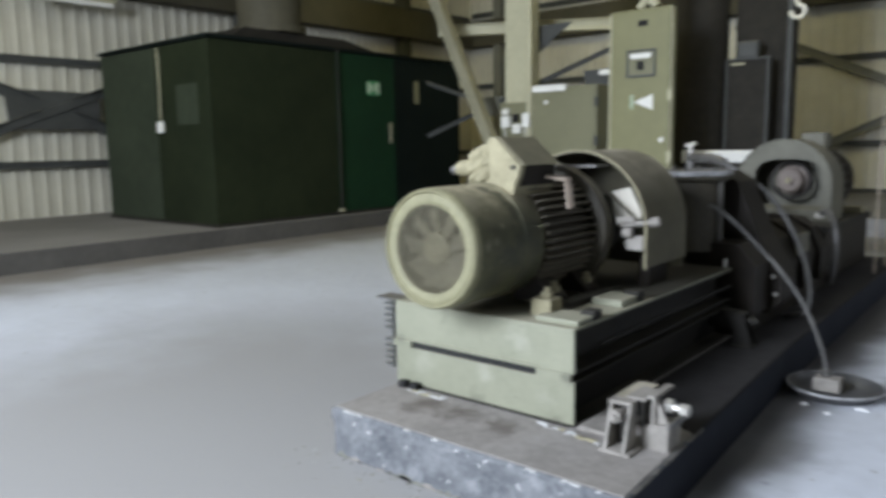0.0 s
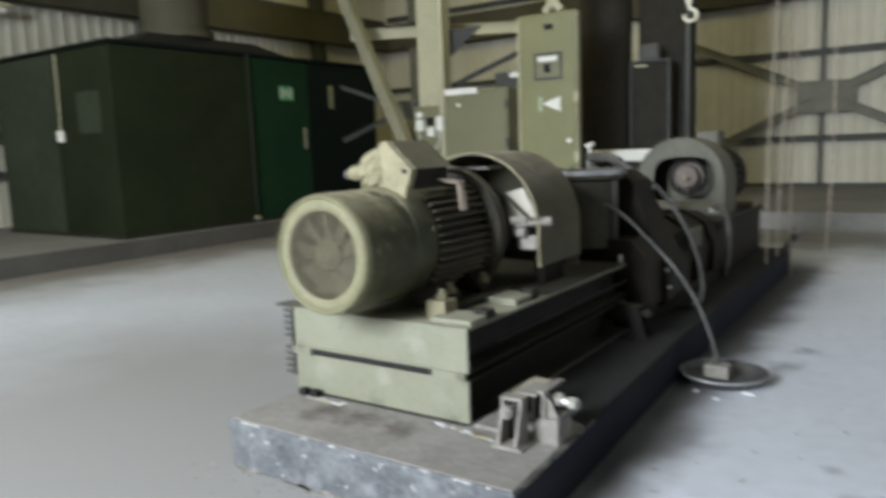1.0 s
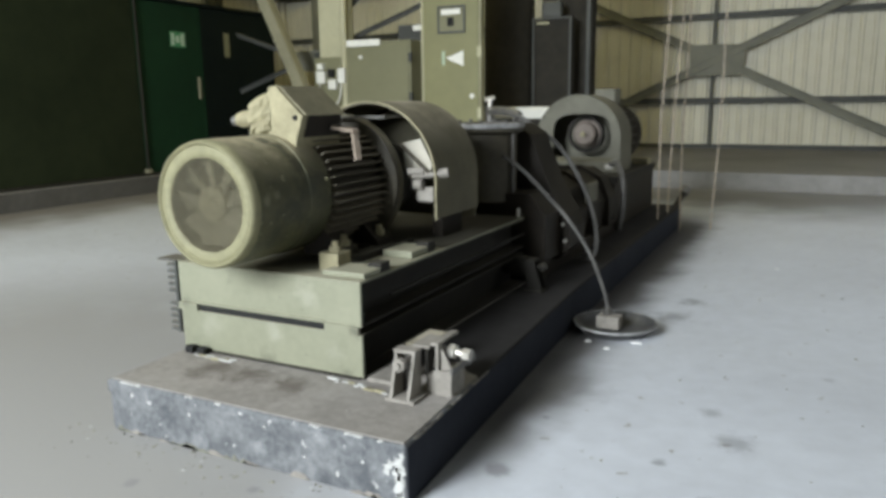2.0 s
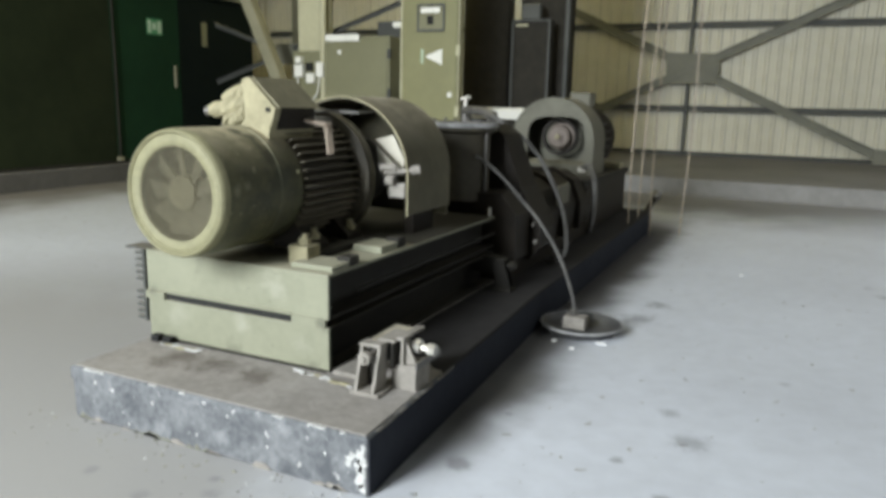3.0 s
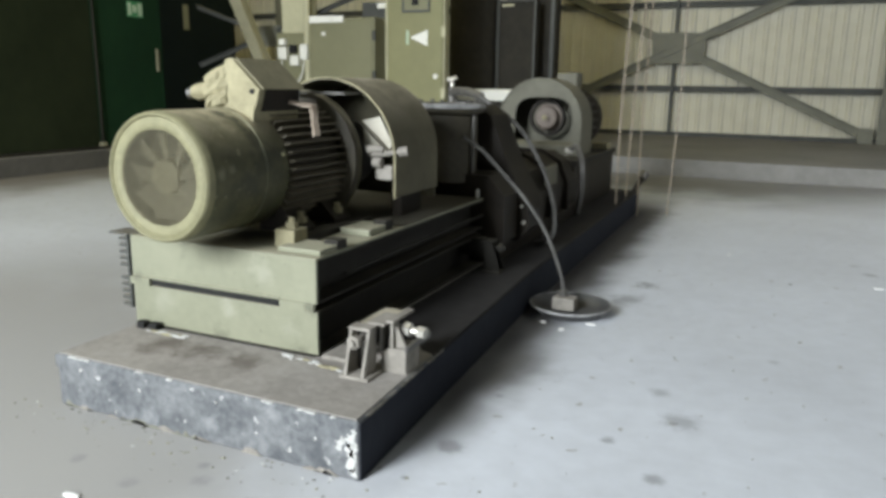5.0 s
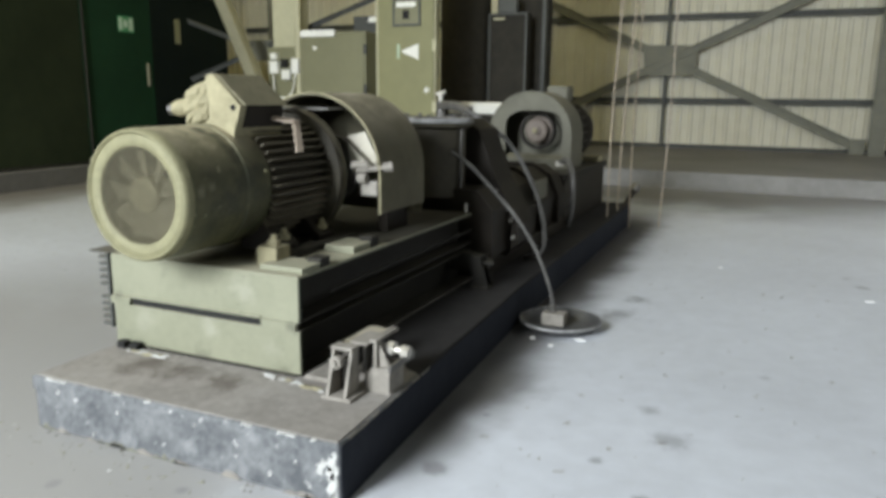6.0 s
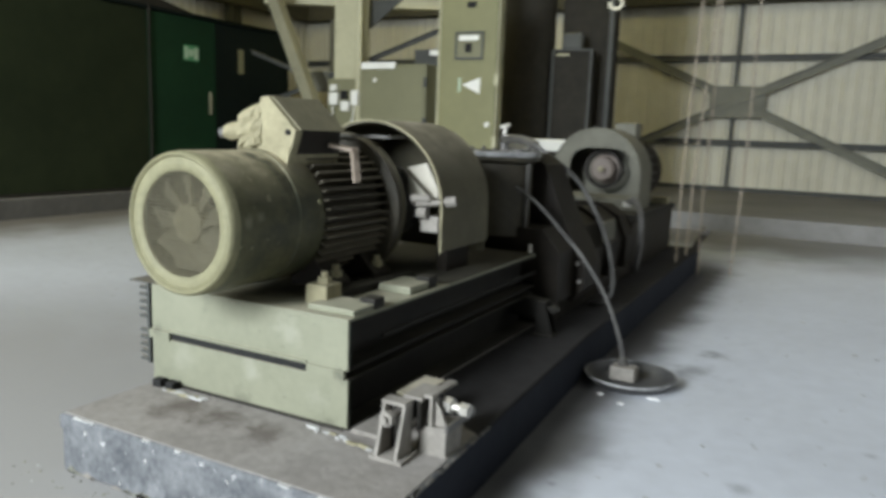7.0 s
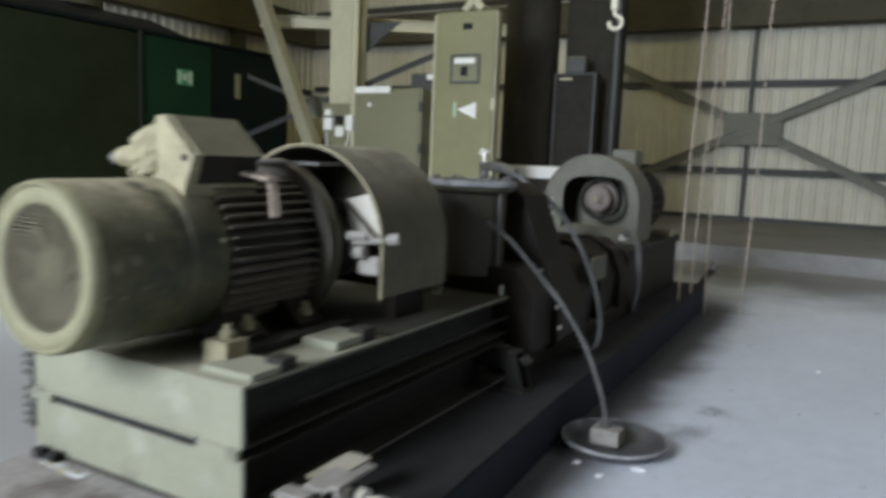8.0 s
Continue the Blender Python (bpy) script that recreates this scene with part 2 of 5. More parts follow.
M_GUARD2 = material("grey_guard", (0.135, 0.13, 0.0945), (0.09, 0.087, 0.063), 0.6, grain=18, patch=3, dust=DUST, dust_amount=0.4)
M_PLINTH = material("chipped_black_plinth_paint", (0.076, 0.081, 0.086), (0.190, 0.195, 0.196), 0.75, grain=30, patch=7.5, bump=0.8, flecks=((0.40, 0.40, 0.385), 21, 0.665))
smudges(M_PLINTH, (0.035, 0.039, 0.045), [(0.30, -0.47, 0.06, 0.09, 0.6), (-0.05, -0.47, 0.16, 0.08, 0.4), (-0.38, -0.47, 0.07, 0.09, 0.5), (-0.72, -0.47, 0.15, 0.08, 0.45), (-1.0, -0.47, 0.07, 0.08, 0.4), (0.12, -0.47, 0.03, 0.06, 0.5)], 13.0)
smudges(M_PLINTH, (0.25, 0.256, 0.256), [(0.10, -0.47, 0.20, 0.06, 0.6), (-0.22, -0.47, 0.08, 0.06, 0.55), (-0.55, -0.47, 0.05, 0.07, 0.6), (-0.86, -0.47, 0.20, 0.05, 0.5), (0.38, -0.47, 0.12, 0.05, 0.5)], 17.0)
# Plinth side paint, darkened to carry the shade on that face.
M_SHADED_COAT = material("shaded_blue_black_paint", (0.020, 0.023, 0.031), (0.032, 0.035, 0.043), 0.8, grain=20, patch=3, bump=0.25, spec=0.1)
M_TRAY = material("oily_tray_metal", (0.075, 0.075, 0.073), (0.035, 0.035, 0.035), 0.35, grain=25, patch=6)
M_RIM = material("worn_tray_rim", (0.44, 0.44, 0.43), (0.10, 0.10, 0.10), 0.45, metal=0.3, grain=14, patch=7)
M_BRACKET = material("grey_dusty_bracket", (0.28, 0.26, 0.225), (0.155, 0.142, 0.12), 0.75, grain=34, patch=9, bump=0.4)
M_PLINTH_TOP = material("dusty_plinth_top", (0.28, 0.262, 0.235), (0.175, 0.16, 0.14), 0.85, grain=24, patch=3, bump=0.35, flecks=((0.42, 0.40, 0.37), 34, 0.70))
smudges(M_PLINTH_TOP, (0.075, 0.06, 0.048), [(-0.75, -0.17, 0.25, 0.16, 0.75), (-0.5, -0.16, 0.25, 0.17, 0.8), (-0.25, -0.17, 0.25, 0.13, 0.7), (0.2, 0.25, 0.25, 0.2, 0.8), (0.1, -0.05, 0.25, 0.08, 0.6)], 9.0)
M_PALE = material("chipped_pale_concrete", (0.52, 0.52, 0.49), (0.30, 0.30, 0.28), 0.85, grain=60, patch=22)
M_DUSTY = material("dust_covered_metal", (0.33, 0.3, 0.1849), (0.19, 0.172, 0.1049), 0.8, grain=30, patch=8, bump=0.45)
M_DUSTLID = material("dust_grey_lid", (0.23, 0.21, 0.1333), (0.14, 0.13, 0.0843), 0.8, grain=28, patch=6, bump=0.35)
M_CAB = material("khaki_grey_cabinet", (0.225, 0.218, 0.1082), (0.185, 0.179, 0.0886), 0.5, grain=6, patch=0.9, bump=0.03)
M_CAB2 = material("grey_cabinet", (0.195, 0.19, 0.1107), (0.16, 0.156, 0.0902), 0.5, grain=6, patch=0.9, bump=0.03)
M_WHITE = material("white_plastic", (0.78, 0.77, 0.70), (0.68, 0.67, 0.60), 0.5, grain=20, patch=4, bump=0.02)
M_HOSE = material("grey_rubber_hose", (0.12, 0.116, 0.106), (0.06, 0.058, 0.055), 0.3, grain=40, patch=9)
M_IRON = material("worn_iron", (0.16, 0.155, 0.14), (0.09, 0.085, 0.078), 0.4, metal=0.5, grain=30, patch=8, dust=DUST, dust_amount=0.3)
M_BRIGHT = material("bare_bright_metal", (0.62, 0.60, 0.54), (0.45, 0.43, 0.38), 0.35, metal=0.7, grain=30, patch=9)
M_BRIGHTPLATE = material("bare_dusty_plate", (0.56, 0.53, 0.44), (0.40, 0.375, 0.30), 0.6, grain=30, patch=9)
M_RUST = material("pale_pink_primer", (0.40, 0.33, 0.26), (0.26, 0.21, 0.16), 0.7, grain=30, patch=8)
M_HUB = material("dusty_rust_hub", (0.21, 0.175, 0.145), (0.13, 0.105, 0.085), 0.6, grain=30, patch=8)
M_CHAIN = material("dull_chain_steel", (0.40, 0.34, 0.26), (0.28, 0.235, 0.18), 0.55, metal=0.1, grain=40, patch=9)
M_HOOK = material("yellowed_hook_paint", (0.70, 0.66, 0.50), (0.55, 0.51, 0.38), 0.5, grain=30)
M_SIGN = material("pale_green_sign", (0.42, 0.52, 0.38), (0.34, 0.43, 0.30), 0.5)
M_SIGN_DARK = material("sign_green", (0.06, 0.22, 0.09), (0.05, 0.18, 0.08), 0.5)
# Near-black: paints in the darkness of slots and recesses, also small dark parts.
M_HOLE = material("dark_opening", (0.012, 0.012, 0.011), (0.008, 0.008, 0.007), 0.8)
M_LITTER = material("pale_litter", (0.75, 0.75, 0.72), (0.6, 0.6, 0.57), 0.8)

# ------------------------------------------------------------------ shaping helpers
ORG = {}


def thing(name, origin, label, category, group="", kind=""):
    ob = new(name)
    ob.location = origin
    ob.empty_display_size = 0.1
    ORG[ob] = Vector(origin)
    return tagged(ob, label, category, group, kind)


def part(name, bm, mat, parent, label="", smooth=False):
    """Links a bmesh, shaped in place, as one mesh under a thing or part."""
    org = ORG[parent]
    bmesh.ops.translate(bm, verts=bm.verts, vec=-org)
    ob = single(name, bm, mat, smooth)
    ob.parent = parent
    ORG[ob] = org
    return tagged(ob, label)


def single(name, bm, mat, smooth=False):
    bmesh.ops.recalc_face_normals(bm, faces=bm.faces)
    me = bpy.data.meshes.new(name)
    bm.to_mesh(me)
    bm.free()
    me.materials.append(mat)
    if smooth:
        me.shade_smooth()
        me.set_sharp_from_angle(angle=radians(35))
    return new(name, me)


def structure(name, bm, mat, label, category, smooth=False):
    return tagged(single(name, bm, mat, smooth), label, category, kind="structure")


def box(x0, x1, y0, y1, z0, z1, bevel=0.0, bm=None):
    made = bmesh.new()
    bmesh.ops.create_cube(made, size=1)
    bmesh.ops.scale(made, vec=(x1 - x0, y1 - y0, z1 - z0), verts=made.verts)
    bmesh.ops.translate(made, vec=((x0 + x1) / 2, (y0 + y1) / 2, (z0 + z1) / 2), verts=made.verts)
    if bevel:
        bmesh.ops.bevel(made, geom=made.edges[:], offset=bevel, segments=2, affect="EDGES", profile=0.5)
    return joined(made, bm)


def joined(made, bm):
    if bm is None:
        return made
    me = bpy.data.meshes.new("scratch")
    made.to_mesh(me)
    made.free()
    bm.from_mesh(me)
    bpy.data.meshes.remove(me)
    return bm


def rod(a, b, r0, r1=None, n=16, bm=None, bevel=0.0):
    a, b = Vector(a), Vector(b)
    made = bmesh.new()
    bmesh.ops.create_cone(made, cap_ends=True, segments=n, radius1=r0, radius2=r0 if r1 is None else r1, depth=(b - a).length)
    if bevel:
        rims = [e for e in made.edges if len(e.link_faces) == 2 and any(len(f.verts) > 4 for f in e.link_faces)]
        bmesh.ops.bevel(made, geom=rims, offset=bevel, segments=2, affect="EDGES", profile=0.5)
    turn = (b - a).to_track_quat("Z", "Y").to_matrix().to_4x4()
    bmesh.ops.transform(made, matrix=Matrix.Translation((a + b) / 2) @ turn, verts=made.verts)
    return joined(made, bm)


def beam(a, b, w, h, bm=None, bevel=0.0, up=(0, 0, 1)):
    """A bar from a to b of width w and height h."""
    a, b = Vector(a), Vector(b)
    along = (b - a).normalized()
    side = along.cross(Vector(up)).normalized()
    top = side.cross(along)
    made = bmesh.new()
    bmesh.ops.create_cube(made, size=1)
    bmesh.ops.scale(made, vec=(w, (b - a).length, h), verts=made.verts)
    if bevel:
        bmesh.ops.bevel(made, geom=made.edges[:], offset=bevel, segments=1, affect="EDGES")
    m = Matrix((side, along, top)).transposed().to_4x4()
    bmesh.ops.transform(made, matrix=Matrix.Translation((a + b) / 2) @ m, verts=made.verts)
    return joined(made, bm)


def section(points, a, b, up=(0, 0, 1), bm=None):
    """An outline of (side, top) pairs pushed from a to b."""
    a, b = Vector(a), Vector(b)
    along = (b - a).normalized()
    side = along.cross(Vector(up)).normalized()
    top = side.cross(along)
    made = bmesh.new()
    lo = [made.verts.new(a + side * p + top * q) for p, q in points]
    hi = [made.verts.new(b + side * p + top * q) for p, q in points]
    made.faces.new(lo)
    made.faces.new(hi[::-1])
    for i in range(len(lo)):
        j = (i + 1) % len(lo)
        made.faces.new((lo[i], lo[j], hi[j], hi[i]))
    return joined(made, bm)


def i_beam(a, b, w, h, bm=None, t=0.015, up=(0, 0, 1)):
    """An H section: two flanges w wide, h apart, and a web."""
    x, y, k = w / 2, h / 2, t / 2
    return section([(-x, -y), (x, -y), (x, t - y), (k, t - y), (k, y - t), (x, y - t), (x, y), (-x, y), (-x, y - t), (-k, y - t), (-k, t - y), (-x, t - y)], a, b, up, bm)


def prism(points, a, b, axis="y", bm=None):
    """A polygon of (x, z) pushed along y, (y, z) along x, or (x, y) along z."""
    made = bmesh.new()
    put = {"y": lambda p, q, s: (p, s, q), "x": lambda p, q, s: (s, p, q), "z": lambda p, q, s: (p, q, s)}[axis]
    lo = [made.verts.new(put(p, q, a)) for p, q in points]
    hi = [made.verts.new(put(p, q, b)) for p, q in points]
    made.faces.new(lo)
    made.faces.new(hi[::-1])
    for i in range(len(lo)):
        j = (i + 1) % len(lo)
        made.faces.new((lo[i], lo[j], hi[j], hi[i]))
    return joined(made, bm)


def ring(cx, cz, y0, y1, r_in, r_out, n=48, bm=None):
    """A ring round an axis along y."""
    made = bmesh.new()
    loops = []
    for r, y in ((r_out, y0), (r_out, y1), (r_in, y1), (r_in, y0)):
        loops.append([made.verts.new((cx + r * math.cos(2 * math.pi * i / n), y, cz + r * math.sin(2 * math.pi * i / n))) for i in range(n)])
    for k in range(4):
        p, q = loops[k], loops[(k + 1) % 4]
        for i in range(n):
            j = (i + 1) % n
            made.faces.new((p[i], p[j], q[j], q[i]))
    return joined(made, bm)


def turned(cx, cz, profile, n=48, bm=None):
    """A body of revolution round an axis along y: (y, radius) pairs."""
    made = bmesh.new()
    loops = [[made.verts.new((cx + r * math.cos(2 * math.pi * i / n), y, cz + r * math.sin(2 * math.pi * i / n))) for i in range(n)] for y, r in profile]
    for p, q in zip(loops, loops[1:]):
        for i in range(n):
            j = (i + 1) % n
            made.faces.new((p[i], p[j], q[j], q[i]))
    made.faces.new(loops[0])
    made.faces.new(loops[-1][::-1])
    return joined(made, bm)


def spun(cx, cy, profile, n=40, bm=None):
    """A body of revolution round an upright axis: (z, radius) pairs."""
    made = bmesh.new()
    loops = [[made.verts.new((cx + r * math.cos(2 * math.pi * i / n), cy + r * math.sin(2 * math.pi * i / n), z)) for i in range(n)] for z, r in profile]
    for p, q in zip(loops, loops[1:]):
        for i in range(n):
            j = (i + 1) % n
            made.faces.new((p[i], p[j], q[j], q[i]))
    made.faces.new(loops[0])
    made.faces.new(loops[-1][::-1])
    return joined(made, bm)


def hoop(cx, cy, profile, n=48):
    """A closed (z, radius) outline swept round an upright axis."""
    bm = bmesh.new()
    loops = [[bm.verts.new((cx + r * math.cos(2 * math.pi * i / n), cy + r * math.sin(2 * math.pi * i / n), z)) for i in range(n)] for z, r in profile]
    for p, q in zip(loops, loops[1:] + loops[:1]):
        for i in range(n):
            j = (i + 1) % n
            bm.faces.new((p[i], p[j], q[j], q[i]))
    bmesh.ops.recalc_face_normals(bm, faces=bm.faces)
    return bm


def smooth_line(points, steps=8):
    """Points along a smooth curve through the given ones."""
    pts = [Vector(p) for p in points]
    pts = [pts[0] * 2 - pts[1], *pts, pts[-1] * 2 - pts[-2]]
    out = []
    for a, b, c, d in zip(pts, pts[1:], pts[2:], pts[3:]):
        for i in range(steps):
            t = i / steps
            out.append(0.5 * (2 * b + (c - a) * t + (2 * a - 5 * b + 4 * c - d) * t * t + (3 * b - a - 3 * c + d) * t ** 3))
    return out + [pts[-2]]


def pipe(points, r, n=10, bm=None, steps=8):
    line = smooth_line(points, steps)
    made = bmesh.new()
    loops, side = [], None
    for i, p in enumerate(line):
        along = (line[min(i + 1, len(line) - 1)] - line[max(i - 1, 0)]).normalized()
        side = along.orthogonal().normalized() if side is None else (side - along * side.dot(along)).normalized()
        other = along.cross(side)
        loops.append([made.verts.new(p + r * (side * math.cos(2 * math.pi * k / n) + other * math.sin(2 * math.pi * k / n))) for k in range(n)])
    for p, q in zip(loops, loops[1:]):
        for i in range(n):
            j = (i + 1) % n
            made.faces.new((p[i], p[j], q[j], q[i]))
    made.faces.new(loops[0][::-1])
    made.faces.new(loops[-1])
    return joined(made, bm)


def arch(cx, cz, r, foot, n=28, side=None):
    """Outline of an upside-down U: a half circle on straight legs down to foot, as (x, z)."""
    side = side or r
    pts = [(cx + side, foot)]
    for i in range(n + 1):
        a = math.pi * i / n
        pts.append((cx + r * math.cos(a), cz + r * math.sin(a)))
    return pts + [(cx - side, foot)]


# ------------------------------------------------------------------ the hall
WX, WY, TOPZ = -13.5, 16.6, 7.2
EX, SY = 10.0, -9.2
PX, PY, PZ = -8.5, 10.25, 0.28


def sheeting(length, z0, z1, pitch=0.27, deep=0.035):
    """Trapezoid sheeting in the x-z plane, ribs standing out to -y, with a back."""
    bm = bmesh.new()
    line = []
    x = 0.0
    while x < length:
        line += [(x, 0), (x + pitch * 0.60, 0), (x + pitch * 0.68, -deep), (x + pitch * 0.90, -deep), (x + pitch * 0.98, 0)]
        x += pitch
    line.append((length, 0))
    line += [(length, 0.06), (0, 0.06)]
    lo = [bm.verts.new((p, q, z0)) for p, q in line]
    hi = [bm.verts.new((p, q, z1)) for p, q in line]
    for i in range(len(line)):
        j = (i + 1) % len(line)
        bm.faces.new((lo[i], lo[j], hi[j], hi[i]))
    return bm


structure("floor", box(PX, EX, SY, PY, -0.2, 0.0), M_FLOOR, "dusty grey concrete floor of the hall with oil stains and painted-in shade", "floor")
structure("platform_west", box(WX, PX - 0.02, SY, WY, -0.2, PZ), M_PLATFORM, "raised concrete platform along the hall wall", "platform")
structure("platform_north", box(PX - 0.02, EX, PY + 0.02, WY, -0.2, PZ), M_PLATFORM, "raised concrete platform along the far wall", "platform")
structure("kerb_west", box(PX - 0.02, PX, SY, PY + 0.02, -0.2, PZ), M_KERB_WEST, "dark concrete edge of the raised platform", "kerb")
structure("kerb_north", box(PX, EX, PY, PY + 0.02, -0.2, PZ), M_KERB_NORTH, "dirty grey concrete edge of the raised platform", "kerb")

bm = sheeting(EX - WX, PZ, TOPZ)
bmesh.ops.translate(bm, vec=(WX, WY, 0), verts=bm.verts)
structure("wall_north", bm, M_SHEET, "cream ribbed steel sheeting wall", "wall")
bm = sheeting(WY - SY, PZ, TOPZ)
bmesh.ops.transform(bm, matrix=pose(WX, SY, 0, 0, 0, 90), verts=bm.verts)
structure("wall_west", bm, M_SHEET, "cream ribbed steel sheeting wall", "wall")
# These walls are added out of view, dulled to limit bounced light.
structure("wall_east", box(EX, EX + 0.1, SY, WY, -0.2, TOPZ), M_PLAIN, "unseen hall wall, dull to limit bounced light", "wall")
bm = box(WX, -4.4, SY - 0.1, SY, -0.2, TOPZ)
box(-0.8, EX, SY - 0.1, SY, -0.2, TOPZ, bm=bm)
box(-4.4, -0.8, SY - 0.1, SY, 6.9, TOPZ, bm=bm)
structure("wall_south", bm, M_PLAIN, "unseen dull hall wall with a tall open gateway", "wall")
structure("ground", box(-60, 60, -70, SY - 0.1, -0.3, -0.05), M_PLATFORM, "bare yard outside the gateway", "ground")
structure("ceiling", box(WX, EX + 0.1, SY - 0.1, WY + 0.1, TOPZ, TOPZ + 0.12), M_ROOF, "dark sheeted roof", "ceiling")

# wall steelwork
for z in (1.42, 3.38, 5.6):
    structure("trim_girt_north", i_beam((WX + 0.2, WY - 0.12, z), (EX, WY - 0.12, z), 0.10, 0.14), M_STEEL, "dark steel wall girt", "girt")
    structure("trim_girt_west", i_beam((WX + 0.12, SY, z - 0.12), (WX + 0.12, WY - 0.2, z - 0.12), 0.10, 0.14), M_STEEL, "dark steel wall girt", "girt")
structure("trim_eaves_north", box(WX + 0.6, EX, WY - 0.62, WY - 0.2, 4.58, 5.35, 0.01), M_EAVES, "dark deep steel eaves beam", "beam")
structure("trim_eaves_west", box(WX + 0.2, WX + 0.6, SY, WY - 0.2, 4.58, 5.35, 0.01), M_EAVES, "dark deep steel eaves beam", "beam")


def cross_brace(name, centre, half, rise, axis, paint, wide):
    """Two angle bars crossing at a gusset plate on a wall; axis is the wall's direction."""
    cx, cy, cz = centre
    d = Vector((1, 0, 0)) if axis == "x" else Vector((0, 1, 0))
    back = Vector((0, 1, 0)) if axis == "x" else Vector((-1, 0, 0))
    root = thing(name, centre, "grey steel cross bracing with a gusset plate on the wall", "bracing")
    c = Vector(centre)
    up = Vector((0, 0, 1))
    for sgn in (1, -1):
        for end in (1, -1):
            far = c + d * half * end + up * rise * end * sgn
            near = c + d * 0.3 * end + up * 0.3 * rise / half * end * sgn
            part("brace_arm", beam(near, far, 0.05, 0.20, bevel=0.006), paint, root)
            part("brace_flange", beam(near + up * 0.098 - back * 0.07, far + up * 0.098 - back * 0.07, 0.10, 0.016), paint, root, "dusty outstanding flange")
            for k in (0.08, 0.2):
                spot = near + (far - near) * k - back * 0.03
                part("bolt_head", rod(spot, spot - back * 0.03, 0.028, n=6), paint, root)
    out = c - back * 0.06
    part("through_bar", beam(out - d * 0.95 - up * 0.95 * rise / half, out + d * 0.75 + up * 0.75 * rise / half, 0.03, 0.15, bevel=0.004), paint, root, "bar running across the gusset")
    pts = [(-0.64, 0.36), (0.10, 0.36), (0.60, 0.33), (0.62, -0.08), (0.48, -0.37), (-0.60, -0.37)]
    if axis == "x":
        g = prism([(cx + p * wide, cz + q) for p, q in pts], cy - 0.035, cy - 0.02, "y")
    else:
        g = prism([(cy + p * wide, cz + q) for p, q in pts], cx + 0.02, cx + 0.035, "x")
    part("gusset_plate", g, paint, root, "grey gusset plate")
    if axis == "x":
        part("foot_plate", box(cx + half - 0.30, cx + half + 0.02, cy - 0.06, cy + 0.04, PZ, PZ + 0.34, 0.01), paint, root, "grey foot plate at the column")
    return root


cross_brace("wall_bracing", (-0.60, WY - 0.26, 2.37), 4.3, 1.99, "x", M_STEEL_MID, 1.0)
cross_brace("wall_bracing", (WX + 0.26, 3.35, 2.33), 3.9, 1.47, "y", M_STEEL, 1.4)
structure("baseboard", box(WX + 0.2, EX, WY - 0.12, WY - 0.05, PZ, PZ + 0.10), M_STEEL, "dark base angle under the sheeting", "base rail")
structure("trim_rail_north", box(-0.74, -0.66, WY - 0.19, WY - 0.12, PZ, 6.0), M_STEEL, "thin dark upright sheeting rail", "rail")
for x in (-4.05, 3.92, -12.0):
    structure("column_north", i_beam((x, WY - 0.4, PZ), (x, WY - 0.4, TOPZ), 0.30, 0.34, up=(0, 1, 0)), M_STEEL_MID, "grey steel column on the far wall", "column")
for y in (-0.6, 7.6, 13.0):
    structure("column_west", i_beam((WX + 0.42, y, PZ), (WX + 0.42, y, TOPZ), 0.34, 0.30, up=(0, 1, 0)), M_STEEL, "dark steel column on the hall wall", "column")

# ------------------------------------------------------------------ green plant enclosure and duct
enc = thing("plant_enclosure", (-10.5, 7.0, PZ), "tall dark green sheet-metal plant enclosure on the platform", "enclosure")
EX0, EX1, EY0, EY1, EZ = -12.3, -8.75, 3.85, 10.1, 3.32
part("body", box(EX0, EX1 - 0.03, EY0 + 0.03, EY1, PZ, EZ - 0.04, 0.01), M_BLACK, enc)
for y0, y1, mat, lab in ((EY0, 6.49, M_OLIVE, "grimy dark olive panel"), (6.51, 7.99, M_GREEN, "dark green door panel"), (8.01, EY1, M_BLACK, "black-green panel")):
    part("panel", box(EX1 - 0.03, EX1, y0, y1, PZ + 0.05, EZ - 0.06, 0.006), mat, enc, lab)
for x0, x1, mat in ((EX0, -10.42, M_END), (-10.40, EX1 - 0.032, M_OLIVE)):
    part("panel", box(x0, x1, EY0, EY0 + 0.03, PZ + 0.05, EZ - 0.06, 0.006), mat, enc, "dark green end panel")
part("roof", box(EX0 - 0.04, EX1 + 0.04, EY0 - 0.04, EY1 + 0.04, EZ - 0.04, EZ + 0.02, 0.008), M_BLACK, enc)
part("base_rail", box(EX0 - 0.02, EX1 + 0.03, EY0 - 0.02, EY1 + 0.02, PZ, PZ + 0.05), M_DUCT, enc)
part("label_plate", box(EX1, EX1 + 0.006, 8.62, 8.76, 2.40, 2.85), M_CAB2, enc, "narrow pale plate")
for y in (6.5, 8.0):
    part("seam", box(EX1, EX1 + 0.012, y - 0.012, y + 0.012, PZ + 0.05, EZ - 0.06), M_GREEN, enc)
part("seam_pipe", rod((EX1 + 0.05, 6.5, PZ + 0.05), (EX1 + 0.05, 6.5, EZ), 0.02), M_DUCT, enc, "thin upright pipe on the seam", True)
part("pipe_foot", box(EX1, EX1 + 0.09, 6.45, 6.55, PZ + 0.05, PZ + 0.12, 0.01), M_STRUT, enc, "pale pipe foot")
part("roof_hood", prism([(EY0 + 0.5, EZ), (EY0 + 0.85, EZ + 0.22), (6.9, EZ + 0.22), (8.0, EZ)], EX0 + 0.3, EX1 - 0.2, "x"), M_DUCT, enc, "sloping soot-dark roof hood")
part("faded_patch", box(-9.75, -9.10, EY0 - 0.004, EY0, 1.95, 2.60), M_END, enc, "faded olive patch where a notice was")
